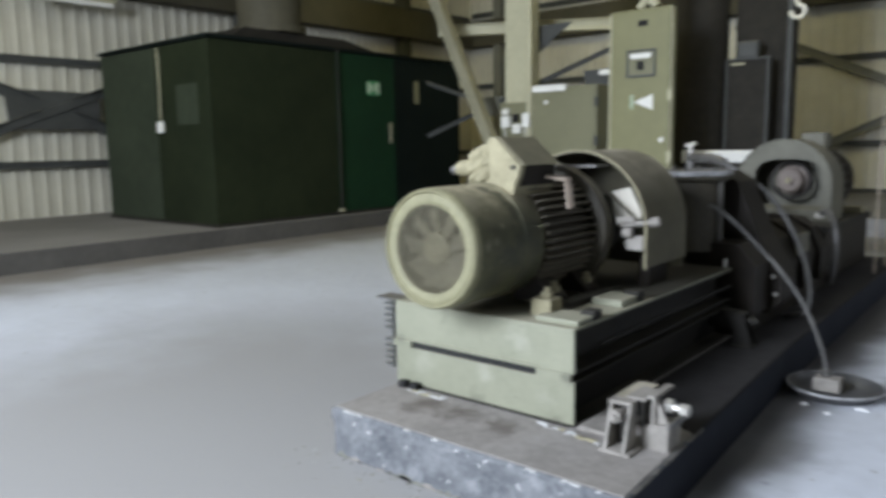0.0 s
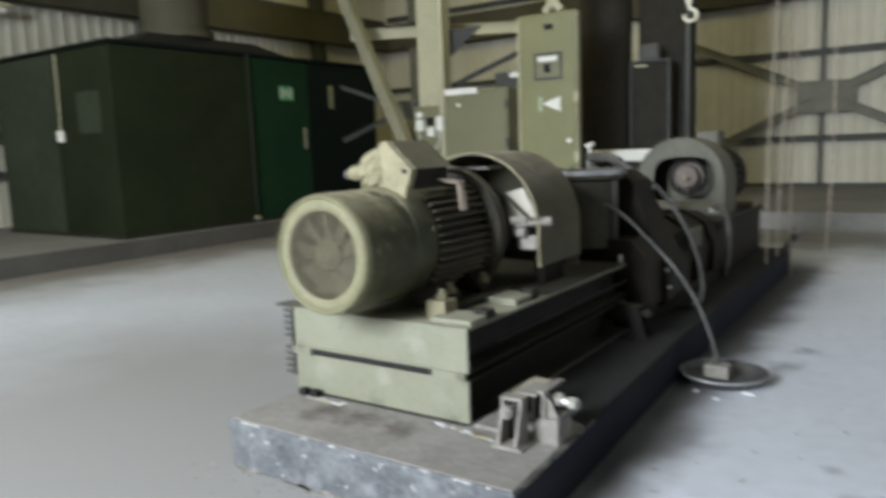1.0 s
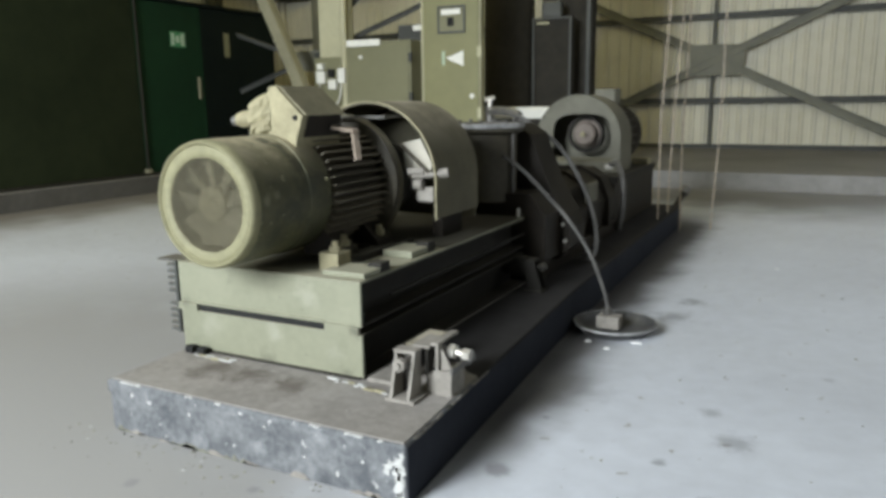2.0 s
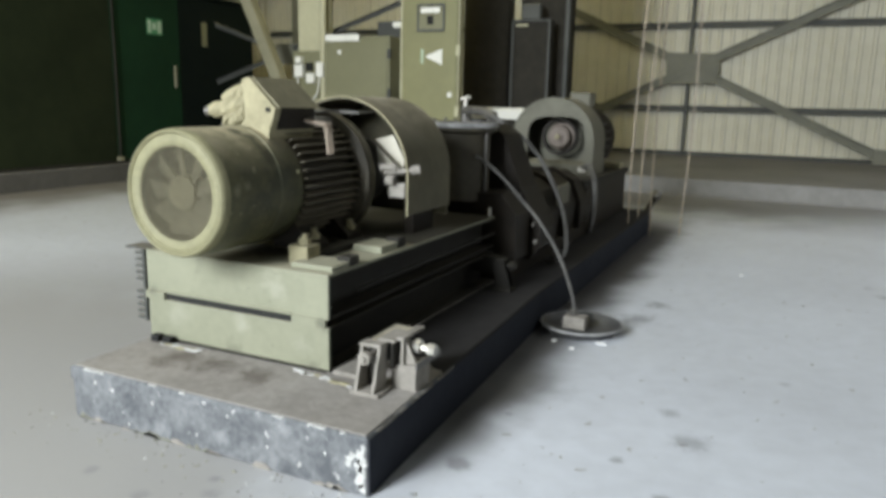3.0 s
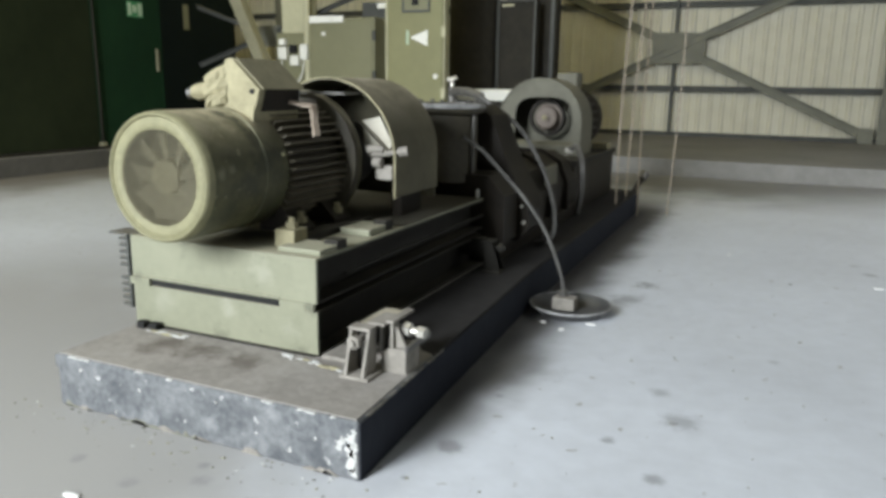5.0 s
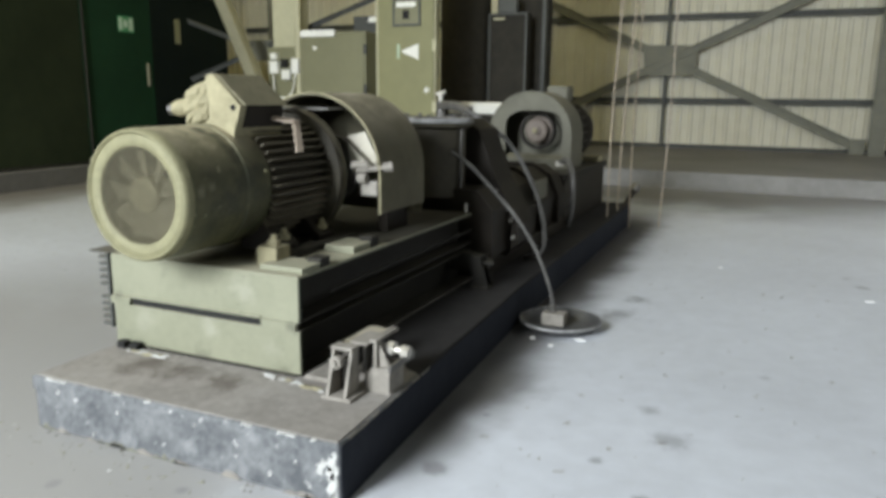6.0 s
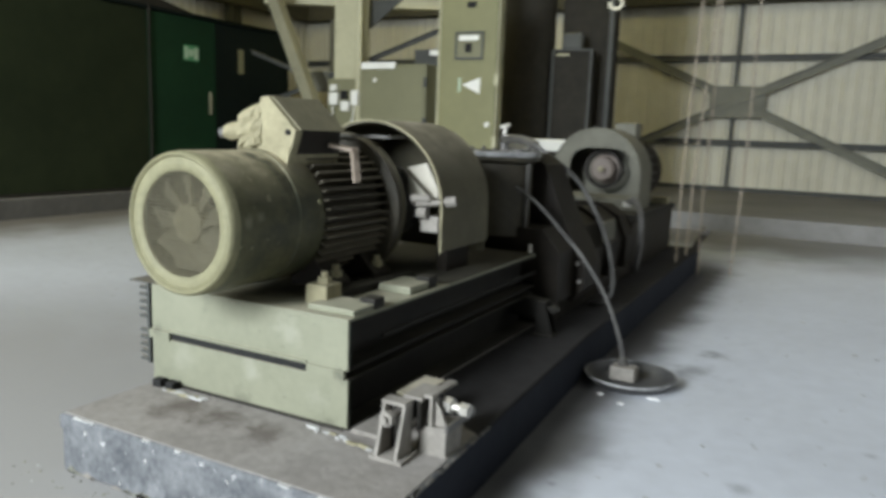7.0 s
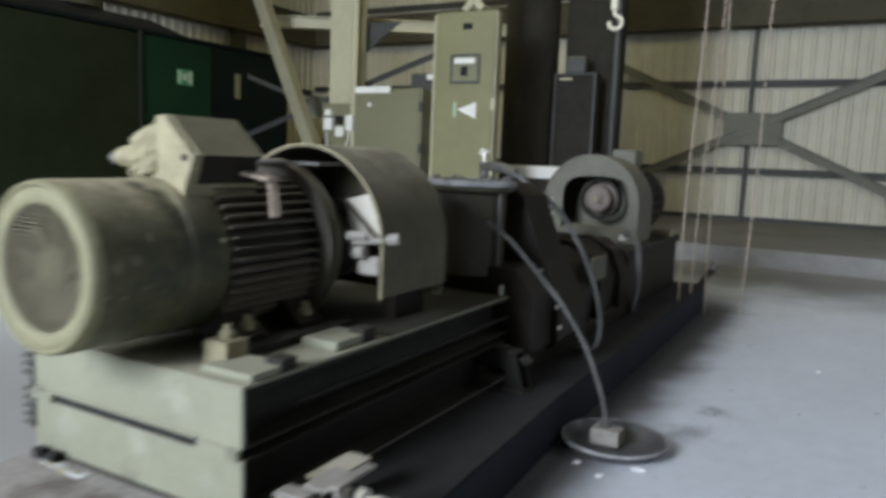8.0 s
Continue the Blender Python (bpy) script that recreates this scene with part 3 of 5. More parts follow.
cord = part("pull_cord", pipe([(-10.22, EY0 - 0.03, EZ - 0.08), (-10.21, EY0 - 0.035, 2.6), (-10.245, EY0 - 0.03, 2.0)], 0.012), M_STEEL_LIGHT, enc, "pale hanging cord", True)
part("switch", box(-10.32, -10.17, EY0 - 0.07, EY0, 1.83, 2.02, 0.02), M_WHITE, cord, "white switch on the cord")
part("handle", box(EX1, EX1 + 0.04, 7.86, 7.90, 1.60, 2.0, 0.006), M_STRUT, enc, "grey door handle")
sign = thing("safety_sign", (EX1, 7.45, 2.6), "small green safety sign with a pale symbol", "sign")
part("board", box(EX1 + 0.001, EX1 + 0.008, 7.27, 7.62, 2.52, 2.79), M_SIGN_DARK, sign)
bm = box(EX1 + 0.008, EX1 + 0.011, 7.29, 7.36, 2.55, 2.76)
box(EX1 + 0.008, EX1 + 0.011, 7.39, 7.48, 2.60, 2.72, bm=bm)
box(EX1 + 0.008, EX1 + 0.011, 7.51, 7.60, 2.55, 2.76, bm=bm)
part("symbol", bm, M_SIGN, sign)
duct = thing("exhaust_duct", (-9.45, 5.6, EZ), "large soot-dark round exhaust duct rising from the enclosure roof", "duct")
part("pipe", spun(-9.45, 5.6, [(EZ + 0.22, 0.56), (TOPZ - 0.02, 0.56)]), M_EAVES, duct, smooth=True)
part("collar", spun(-9.45, 5.6, [(EZ + 0.22, 0.64), (EZ + 0.34, 0.64), (EZ + 0.34, 0.57), (EZ + 0.22, 0.57)]), M_EAVES, duct, smooth=True)

lamp = thing("strip_lamp", (-12.95, 3.9, 4.4), "unlit pale strip lamp on the wall below the eaves beam", "lamp")
part("housing", box(-13.0, -12.86, 2.9, 4.55, 4.40, 4.50, 0.015), M_STEEL_LIGHT, lamp)
part("tube_cover", box(-12.99, -12.87, 2.95, 4.50, 4.30, 4.40, 0.03), M_WHITE, lamp, "pale tube cover")
part("wall_arm", box(-13.46, -13.0, 3.6, 3.66, 4.42, 4.48), M_STEEL, lamp)

# ------------------------------------------------------------------ frame of columns behind the machine
col = thing("steel_frame", (-5.4, 8.2, 0), "pale painted steel column with a cross beam and a slanting strut", "frame")
part("column", i_beam((-5.80, 8.2, 0), (-5.80, 8.2, TOPZ - 0.02), 0.46, 0.36, up=(0, 1, 0), t=0.02), M_STEEL_LIGHT, col)
part("conduit", rod((-5.48, 7.95, 0), (-5.48, 7.95, TOPZ - 0.02), 0.055), M_STEEL_LIGHT, col, "pale upright conduit", True)
part("cross_beam", i_beam((-7.6, 8.08, 3.66), (-3.7, 10.3, 3.66), 0.18, 0.2), M_STEEL_LIGHT, col)
part("strut", beam((-7.75, 7.6, 5.2), (-6.0, 7.6, 1.5), 0.2, 0.2, bevel=0.01), M_STRUT, col, "slanting grey strut")
part("gusset_plate", prism([(-5.56, 3.56), (-4.9, 3.56), (-5.56, 3.1)], 8.36, 8.38), M_STEEL, col)

# flat bracing between the columns, crossing behind the strut
fb = thing("frame_bracing", (-6.65, 8.46, 2.25), "thin grey cross bracing bolted between the steel columns", "bracing")
for sx, sz, reach in ((-1, 1, 1.60), (-1, -1, 1.60), (1, 1, 2.75), (1, -1, 1.95)):
    a, b = Vector((-6.65 + sx * 0.18, 8.46, 2.25 + sz * 0.06)), Vector((-6.65 + sx * reach, 8.46, 2.25 + sz * reach * 0.33))
    part("brace_arm", beam(a, b, 0.018, 0.075, bevel=0.004), M_STEEL, fb)
    part("brace_flange", beam(a + Vector((0, -0.03, 0.036)), b + Vector((0, -0.03, 0.036)), 0.05, 0.010), M_STEEL, fb)
part("gusset_plate", box(-6.92, -6.42, 8.475, 8.49, 2.06, 2.42, 0.004), M_STEEL_MID, fb, "grey gusset plate")
part("column_cleat", box(-5.98, -5.62, 8.385, 8.475, 2.42, 2.58, 0.004), M_STEEL_MID, fb)

# switch cabinets
cab = thing("control_cabinet", (-3.0, 7.4, 0), "tall khaki grey control cabinet with a meter and a white sticker", "cabinet")
CY = 7.13
part("stand", box(-3.50, -2.68, CY + 0.05, CY + 0.20, 0, 0.9), M_STEEL, cab)
part("body", box(-3.54, -2.64, CY + 0.02, CY + 0.20, 0.9, 3.38, 0.012), M_CAB, cab)
part("door", box(-3.52, -2.655, CY, CY + 0.02, 0.94, 3.34, 0.008), M_CAB, cab)
part("edge_strip", box(-3.57, -3.54, CY + 0.02, CY + 0.1, 0.9, 3.36), M_STEEL_LIGHT, cab)
part("edge_strip", box(-2.64, -2.626, CY + 0.02, CY + 0.1, 0.9, 3.36), M_STEEL_LIGHT, cab, "pale edge strip")
meter = part("meter", box(-3.28, -2.84, CY - 0.02, CY, 2.44, 2.82, 0.006), M_CAB2, cab, "grey framed meter")
bm = box(-3.28, -2.84, CY - 0.026, CY - 0.02, 2.79, 2.82)
box(-3.28, -2.84, CY - 0.026, CY - 0.02, 2.44, 2.47, bm=bm)
box(-3.28, -3.25, CY - 0.026, CY - 0.02, 2.47, 2.79, bm=bm)
box(-2.87, -2.84, CY - 0.026, CY - 0.02, 2.47, 2.79, bm=bm)
part("meter_frame", bm, M_STEEL, meter, "dark frame")
part("dial", box(-3.12, -3.02, CY - 0.028, CY - 0.02, 2.54, 2.66), M_HOLE, meter, "small dark dial")
part("display", box(-3.22, -2.92, CY - 0.024, CY - 0.02, 2.70, 2.77), M_WHITE, meter, "pale strip")
part("nameplate", box(-3.12, -2.98, CY - 0.005, CY, 3.14, 3.22), M_HOLE, cab, "small dark plate")
part("sticker", prism([(-3.16, 2.10), (-2.88, 1.98), (-2.88, 2.20)], CY - 0.004, CY), M_WHITE, cab, "white wedge-shaped sticker")
part("sticker", box(-3.22, -3.18, CY - 0.004, CY, 2.0, 2.2), M_SIGN, cab, "pale strip")
part("hinge", box(-2.66, -2.60, CY - 0.01, CY + 0.02, 2.1, 2.25), M_STEEL_LIGHT, cab, "pale hinge")
part("hinge", box(-2.66, -2.60, CY - 0.01, CY + 0.02, 1.25, 1.4), M_STEEL_LIGHT, cab, "pale hinge")
part("knob", rod((-2.74, CY - 0.03, 1.56), (-2.74, CY, 1.56), 0.035), M_WHITE, cab, "pale knob")
bm = pipe([(-3.15, CY + 0.11, 3.4), (-3.05, CY + 0.11, 3.6), (-3.12, CY + 0.11, 4.2), (-3.1, CY + 0.11, 7.1)], 0.06)
pipe([(-2.9, CY + 0.11, 3.4), (-3.0, CY + 0.11, 3.6), (-2.9, CY + 0.11, 4.2), (-2.9, CY + 0.11, 7.1)], 0.06, bm=bm)
part("cables", bm, M_STEEL_LIGHT, cab, "pale cables rising from the top", True)

box2 = thing("switch_cabinet", (-4.7, 7.9, 0), "wide grey switch cabinet with a white strip on its top edge", "cabinet")
part("body", box(-5.22, -4.02, 7.62, 8.1, 0, 2.44, 0.012), M_CAB2, box2)
part("door", box(-5.18, -4.06, 7.60, 7.62, 0.05, 2.38, 0.006), M_CAB2, box2)
part("top_strip", box(-5.18, -4.55, 7.57, 7.60, 2.37, 2.47, 0.004), M_WHITE, box2, "white lamp strip")
part("knob", rod((-4.92, 7.57, 2.2), (-4.92, 7.60, 2.2), 0.03), M_WHITE, box2, "white knob")
for z in (1.5, 2.1):
    part("hinge", box(-4.04, -3.99, 7.58, 7.61, z, z + 0.14), M_STEEL, box2)
box3 = thing("lamp_box", (-4.1, 8.3, 2.44), "dark box with a white strip behind the switch cabinet", "box")
part("body", box(-4.55, -3.65, 8.15, 8.5, 0, 2.72, 0.01), M_STEEL, box3)
part("top_strip", box(-4.25, -3.85, 8.12, 8.15, 2.62, 2.70), M_WHITE, box3, "white strip")

sock = thing("socket_board", (-5.66, 7.66, 1.7), "small socket board with white plugs and looped cable", "socket")
part("board", box(-6.1, -5.42, 7.94, 7.98, 1.4, 2.25, 0.006), M_CAB2, sock)
for x0, z0, w, h in ((-6.02, 1.82, 0.17, 0.2), (-5.78, 1.72, 0.16, 0.16), (-5.58, 1.82, 0.14, 0.24), (-6.0, 2.05, 0.12, 0.1)):
    part("plug", box(x0, x0 + w, 7.86, 7.94, z0, z0 + h, 0.01), M_WHITE, sock, "white plug")
part("dark_socket", box(-5.80, -5.68, 7.88, 7.94, 1.92, 2.05), M_HOLE, sock, "dark socket")
part("cable", pipe([(-5.95, 7.87, 1.8), (-5.9, 7.85, 1.5), (-5.7, 7.85, 1.42), (-5.55, 7.85, 1.55), (-5.5, 7.87, 1.85)], 0.012), M_WHITE, sock, "white cable loop", True)

# dark riser, tank and panel
riser = thing("riser_pipe", (-3.0, 9.4, 0), "thick soot-dark upright riser pipe", "pipe")
part("pipe", spun(-3.05, 9.3, [(0, 0.42), (TOPZ - 0.02, 0.42)]), M_DUCT, riser, smooth=True)
part("flange", spun(-3.05, 9.3, [(0, 0.52), (0.05, 0.52), (0.05, 0.43), (0, 0.43)]), M_DUCT, riser, smooth=True)
shaft = thing("rectangular_duct", (-2.2, 9.9, 0), "soot-dark rectangular riser duct", "duct")
part("casing", box(-2.62, -1.82, 9.66, 10.2, 0, TOPZ - 0.02, 0.01), M_DUCT, shaft)
part("corner_strip", box(-1.82, -1.76, 9.60, 9.72, 0, TOPZ - 0.02), M_STEEL, shaft)
pan = thing("dark_panel", (-2.3, 9.3, 0), "dark glazed panel box in a grey frame", "panel")
part("body", box(-2.60, -1.94, 9.2, 9.40, 0, 2.80, 0.01), M_DUCT, pan)
for x0, x1, z0, z1 in ((-2.60, -2.565, 1.3, 2.80), (-1.975, -1.94, 1.3, 2.80), (-2.565, -1.975, 2.775, 2.80)):
    part("frame_bar", box(x0, x1, 9.17, 9.2, z0, z1), M_STEEL, pan, "grey frame bar")
part("catch", box(-2.52, -2.32, 9.17, 9.2, 2.70, 2.73), M_STEEL_LIGHT, pan, "pale catch")
part("top_box", box(-2.46, -2.14, 9.22, 9.38, 2.80, 3.06, 0.03), M_STEEL, pan, "grey box on top")
white = thing("white_cover", (-2.2, 8.8, 0), "long white painted cover on a dark stand", "cover")
part("cover", box(-3.05, -1.75, 8.6, 8.86, 1.20, 1.385, 0.02), M_WHITE, white)
part("stand", box(-2.95, -1.85, 8.64, 8.84, 0, 1.20), M_DUCT, white)

# ------------------------------------------------------------------ plinth
PLX0, PLX1, PLY0, PLY1, PLZ = -1.10, 0.49, -0.47, 6.3, 0.25
pl = thing("machine_plinth", (-0.3, 3.4, 0), "low concrete machine plinth with chipped black painted sides", "plinth")
PLX2, PLY2, PLX3 = 0.376, 1.93, 0.34
OUT = [(PLX0, PLY0), (PLX1, PLY0), (PLX2, PLY2), (PLX3, PLY1), (PLX0, PLY1)]
INN = [(PLX0 + 0.012, PLY0 + 0.012), (PLX1 - 0.013, PLY0 + 0.012), (PLX2 - 0.012, PLY2), (PLX3 - 0.012, PLY1 - 0.012), (PLX0 + 0.012, PLY1 - 0.012)]
bm = prism(OUT, 0, PLZ - 0.006, "z")
bmesh.ops.bevel(bm, geom=bm.edges[:], offset=0.01, segments=2, affect="EDGES", profile=0.5)
part("block", bm, M_PLINTH, pl)
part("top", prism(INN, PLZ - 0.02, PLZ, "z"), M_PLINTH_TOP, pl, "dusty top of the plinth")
part("dark_film", prism([(0.02, 0.36), (0.10, 0.40), (0.20, 0.34), (0.30, 0.40), (0.38, 0.30), (0.455, 0.27), (PLX2 + 0.002, PLY2), (PLX3 + 0.002, 6.27), (-1.08, 6.27), (-1.08, 2.1), (0.02, 2.03)], PLZ - 0.018, PLZ + 0.003, "z"), M_KERB, pl, "black oily film on the top")
for a, b in (((PLX1, PLY0 + 0.012), (PLX2, PLY2)), ((PLX2, PLY2), (PLX3, PLY1 - 0.01))):
    n = Vector((b[1] - a[1], a[0] - b[0])).normalized() * 0.003
    part("shaded_side_coat", prism([(a[0] - n.x, a[1] - n.y), (a[0] + n.x, a[1] + n.y), (b[0] + n.x, b[1] + n.y), (b[0] - n.x, b[1] - n.y)], 0.0, PLZ - 0.018, "z"), M_SHADED_COAT, pl, "blue-black plinth side with its shade painted in")
for k in range(22):
    f = random.Random(k).uniform(0.0, 0.36)
    x, y, w = PLX1 + (PLX2 - PLX1) * f, PLY0 + (PLY2 - PLY0) * f, 0.012 + 0.02 * random.Random(k + 50).random()
    part("edge_chip", prism([(y - w, 0.243), (y - w * 0.3, 0.233), (y + w * 0.4, 0.237), (y + w, 0.243)], x - 0.006, x + 0.0045, "x"), M_BRACKET, pl, "worn nick along the edge")
part("top_lip", box(PLX0 - 0.022, PLX0 + 0.02, PLY0 + 0.004, 1.2, PLZ - 0.075, PLZ - 0.012, 0.010), M_PLINTH, pl, "worn overhanging lip along the end")
rnd = random.Random(4)
for k in range(26):
    x, w, t = rnd.uniform(PLX0 + 0.03, 0.45), rnd.uniform(0.012, 0.055), rnd.uniform(0.006, 0.028)
    low = [(x - w, 0.001), (x - w * 0.6, t * rnd.uniform(0.5, 1)), (x - w * 0.1, t), (x + w * 0.5, t * rnd.uniform(0.4, 0.9)), (x + w, 0.001)]
    part("foot_dirt", prism(low, PLY0 - 0.004, PLY0 + 0.004), M_BRACKET if k % 2 else M_STEEL_MID, pl, "ragged dirt along the foot")


def chip(x, y, z, s, face):
    """A broken-out patch of pale concrete, an uneven thin flake."""
    n = 15
    pts = []
    tall = rnd.uniform(0.9, 1.7)
    for i in range(n):
        a = 2 * math.pi * i / n
        r = s * rnd.choice((0.35, 0.55, 0.8, 1.0, 0.9))
        pts.append((r * math.cos(a), r * math.sin(a) * tall))
    if face == "y":
        return prism([(x + p, z + q) for p, q in pts], y - 0.003, y + 0.004, "y")
    return prism([(x + p, y + q) for p, q in pts], z - 0.004, z + 0.003, "z")


for x, z, s in ((0.457, 0.165, 0.034), (0.464, 0.125, 0.034), (0.460, 0.085, 0.032), (0.470, 0.035, 0.020), (0.410, 0.145, 0.024), (0.472, 0.205, 0.012),
                (-0.95, 0.19, 0.010), (-0.6, 0.16, 0.010), (0.02, 0.10, 0.006), (-0.35, 0.07, 0.006), (0.3, 0.14, 0.007),
                (-0.18, 0.19, 0.007), (-0.75, 0.03, 0.006), (0.18, 0.06, 0.008), (0.36, 0.05, 0.006)):
    part("chip", chip(x, PLY0, z, s, "y"), M_PALE, pl, "pale broken-out chip")
for x0, x1 in ((-1.02, -0.90), (-0.62, -0.58), (-0.44, -0.415), (0.05, 0.10), (0.22, 0.30), (0.37, 0.39)):
    k = max(3, int((x1 - x0) / 0.018))
    low = [(x0 + (x1 - x0) * q / k, 0.2435 - rnd.uniform(0.001, 0.008)) for q in range(k + 1)]
    part("edge_chip", prism(low + [(x1, 0.2445), (x0, 0.2445)], PLY0 - 0.003, PLY0 + 0.008, "y"), M_PALE, pl, "pale worn strip along the edge")
for k in range(26):
    t = rnd.random()
    x, y = (-0.20 + 0.42 * t, -0.055 - 0.03 * t) if k % 2 else (-0.98 + 0.30 * t, -0.045 - 0.02 * t)
    a, b = rnd.uniform(0.012, 0.04), rnd.uniform(0.004, 0.010)
    y += rnd.uniform(-0.02, 0.02)
    pts = [(x - a, y), (x - a * 0.4, y - b * rnd.uniform(0.6, 1)), (x + a * 0.6, y - b), (x + a, y + b * 0.2), (x + a * 0.2, y + b), (x - a * 0.7, y + b * 0.8)]
    part("crumb", prism(pts, PLZ - 0.002, PLZ + rnd.uniform(0.003, 0.010), "z"), M_PALE if k % 3 else M_DUSTY, pl, "pale sliver of grout")
for x in (-1.045, -0.965):
    part("shim", box(x, x + 0.05, -0.055, -0.012, PLZ, PLZ + 0.035, 0.003), M_HOLE, pl, "small dark shim block")

# ------------------------------------------------------------------ skid frame
SZ0, SZ1, SX0, SL = PLZ, 0.71, -1.10, 2.02
skid = thing("skid_frame", (-0.55, 1.0, PLZ), "pale green welded steel skid frame of two stacked beams", "frame")
part("front_plate", box(SX0, 0, 0, 0.012, 0.50, SZ1 - 0.012, 0.002), M_CREAM, skid)
part("front_plate", box(SX0, 0, 0.002, 0.014, SZ0 + 0.012, 0.462, 0.002), M_CREAM, skid)
bm = box(SX0 - 0.012, -0.985, -0.008, 0.012, 0.462, 0.50)
box(-0.985, -0.20, -0.008, 0.012, 0.500, 0.512, bm=bm)
box(-0.20, -0.015, -0.006, 0.012, 0.462, 0.50, bm=bm)
part("seam_band", bm, M_CREAM, skid)
part("slot", box(-0.985, -0.20, 0.008, 0.012, 0.462, 0.50), M_HOLE, skid, "long dark slot between the beams")
part("foot_strip", box(SX0 + 0.05, -0.02, -0.004, 0.010, SZ0, SZ0 + 0.012), M_SIDE, skid)
for z0, z1 in ((0.498, SZ1 - 0.012), (SZ0, 0.464)):
    for x, s in ((-0.10, 1), (SX0 + 0.10, -1)):
        bm = i_beam((x, 0.014, (z0 + z1) / 2), (x, SL, (z0 + z1) / 2), 0.2, z1 - z0, t=0.014)
        part("side_beam", bm, M_SIDE, skid, "dark side beam")
part("end_stiffener", box(-0.098, -0.0005, 0.014, 0.026, 0.512, SZ1 - 0.028), M_TEAL, skid)
part("end_stiffener", box(-0.098, -0.0005, 0.014, 0.026, SZ0 + 0.015, 0.449), M_TEAL, skid)
part("top_plate", box(SX0, 0, 0, SL, SZ1 - 0.012, SZ1, 0.003), M_CREAM, skid, "dust-covered top plate")
part("dark_film", prism([(-1.09, 0.95), (-0.7, 0.82), (-0.4, 0.92), (-0.25, 0.80), (-0.004, 0.86), (-0.004, SL - 0.005), (-1.09, SL - 0.005)], SZ1, SZ1 + 0.003, "z"), M_SIDE, skid, "black film on the top plate behind the motor")
part("side_rib", box(-0.006, 0.006, 0.25, SL, 0.585, 0.60), M_SIDE, skid)
for i in range(11):
    z = 0.34 + i * 0.034
    if 5 <= i <= 5:
        continue
    part("comb_tooth", box(SX0 - 0.082, SX0 - 0.034, 0.0, 0.02, z, z + 0.014), M_STEEL, skid, "black clip on the frame's edge")
part("comb_strip", box(SX0 - 0.036, SX0 - 0.020, 0.002, 0.018, 0.33, 0.71), M_STEEL, skid)
part("lip", box(SX0 - 0.17, SX0, 0.02, 0.14, SZ1 - 0.010, SZ1, 0.003), M_IRON, skid, "thin plate sticking out")
part("lip_rod", pipe([(SX0 - 0.02, 0.35, SZ1 + 0.01), (SX0 - 0.12, 0.32, SZ1 + 0.015), (SX0 - 0.20, 0.36, SZ1 + 0.01)], 0.012), M_IRON, skid, smooth=True)
part("end_bolt", rod((-0.03, SL - 0.03, SZ1), (-0.03, SL - 0.03, SZ1 + 0.06), 0.012), M_BRIGHT, skid, "bright bolt")

# ------------------------------------------------------------------ electric motor
def lathe_loop(cx, cz, profile, n=48):
    """A closed (y, radius) outline swept round an axis along y."""
    bm = bmesh.new()
    loops = [[bm.verts.new((cx + r * math.cos(2 * math.pi * i / n), y, cz + r * math.sin(2 * math.pi * i / n))) for i in range(n)] for y, r in profile]
    for p, q in zip(loops, loops[1:] + loops[:1]):
        for i in range(n):
            j = (i + 1) % n
            bm.faces.new((p[i], p[j], q[j], q[i]))
    return bm


MX, MZ, MR = -0.608, 1.056, 0.286
mot = thing("electric_motor", (MX, 0.3, SZ1), "large grey-green electric motor with dusty cowl and dark fins", "motor")
cowl = part("fan_cowl", ring(MX, MZ, -0.240, 0.27, MR - 0.012, MR, 64), M_MOTOR, mot, "dust-topped round fan cowl", True)
part("front_ring", lathe_loop(MX, MZ, [(-0.240, MR), (-0.266, MR - 0.003), (-0.280, MR - 0.008), (-0.285, MR - 0.015), (-0.280, MR - 0.022), (-0.272, MR - 0.026), (-0.276, MR - 0.032), (-0.279, 0.244), (-0.276, 0.218), (-0.270, 0.209), (-0.258, 0.206), (-0.240, MR - 0.014)], 64), M_RING, cowl, "pale rim round the grille", True)

bm = bmesh.new()
for i in range(-14, 15):
    u = i * 0.0145
    h = math.sqrt(max(0.0, 0.208 ** 2 - u * u))
    if h > 0.02:
        box(MX + u - 0.0018, MX + u + 0.0018, -0.268, -0.264, MZ - h, MZ + h, bm=bm)
        box(MX - h, MX + h, -0.272, -0.268, MZ + u - 0.0018, MZ + u + 0.0018, bm=bm)
part("rear_skirt", lathe_loop(MX, MZ, [(0.10, MR - 0.002), (0.106, MR + 0.005), (0.262, MR + 0.005), (0.272, MR - 0.002), (0.272, MR - 0.012), (0.10, MR - 0.012)], 64), M_MOTOR, cowl, "rolled rear skirt of the cowl", True)
for a in (15, 55):
    d = Vector((math.cos(radians(a)), 0, math.sin(radians(a))))
    c = Vector((MX, 0.235, MZ))
    part("screw", rod(c + d * (MR + 0.003), c + d * (MR + 0.013), 0.010, n=8), M_RING, cowl, "pale screw head")
part("grille", bm, M_GUARD, cowl, "wire mesh grille")
fan = part("fan", turned(MX, MZ, [(-0.250, 0.02), (-0.246, 0.055), (-0.235, 0.075), (-0.15, 0.082), (-0.15, 0.03)], 32), M_DUSTY, mot, "dusty cooling fan", True)
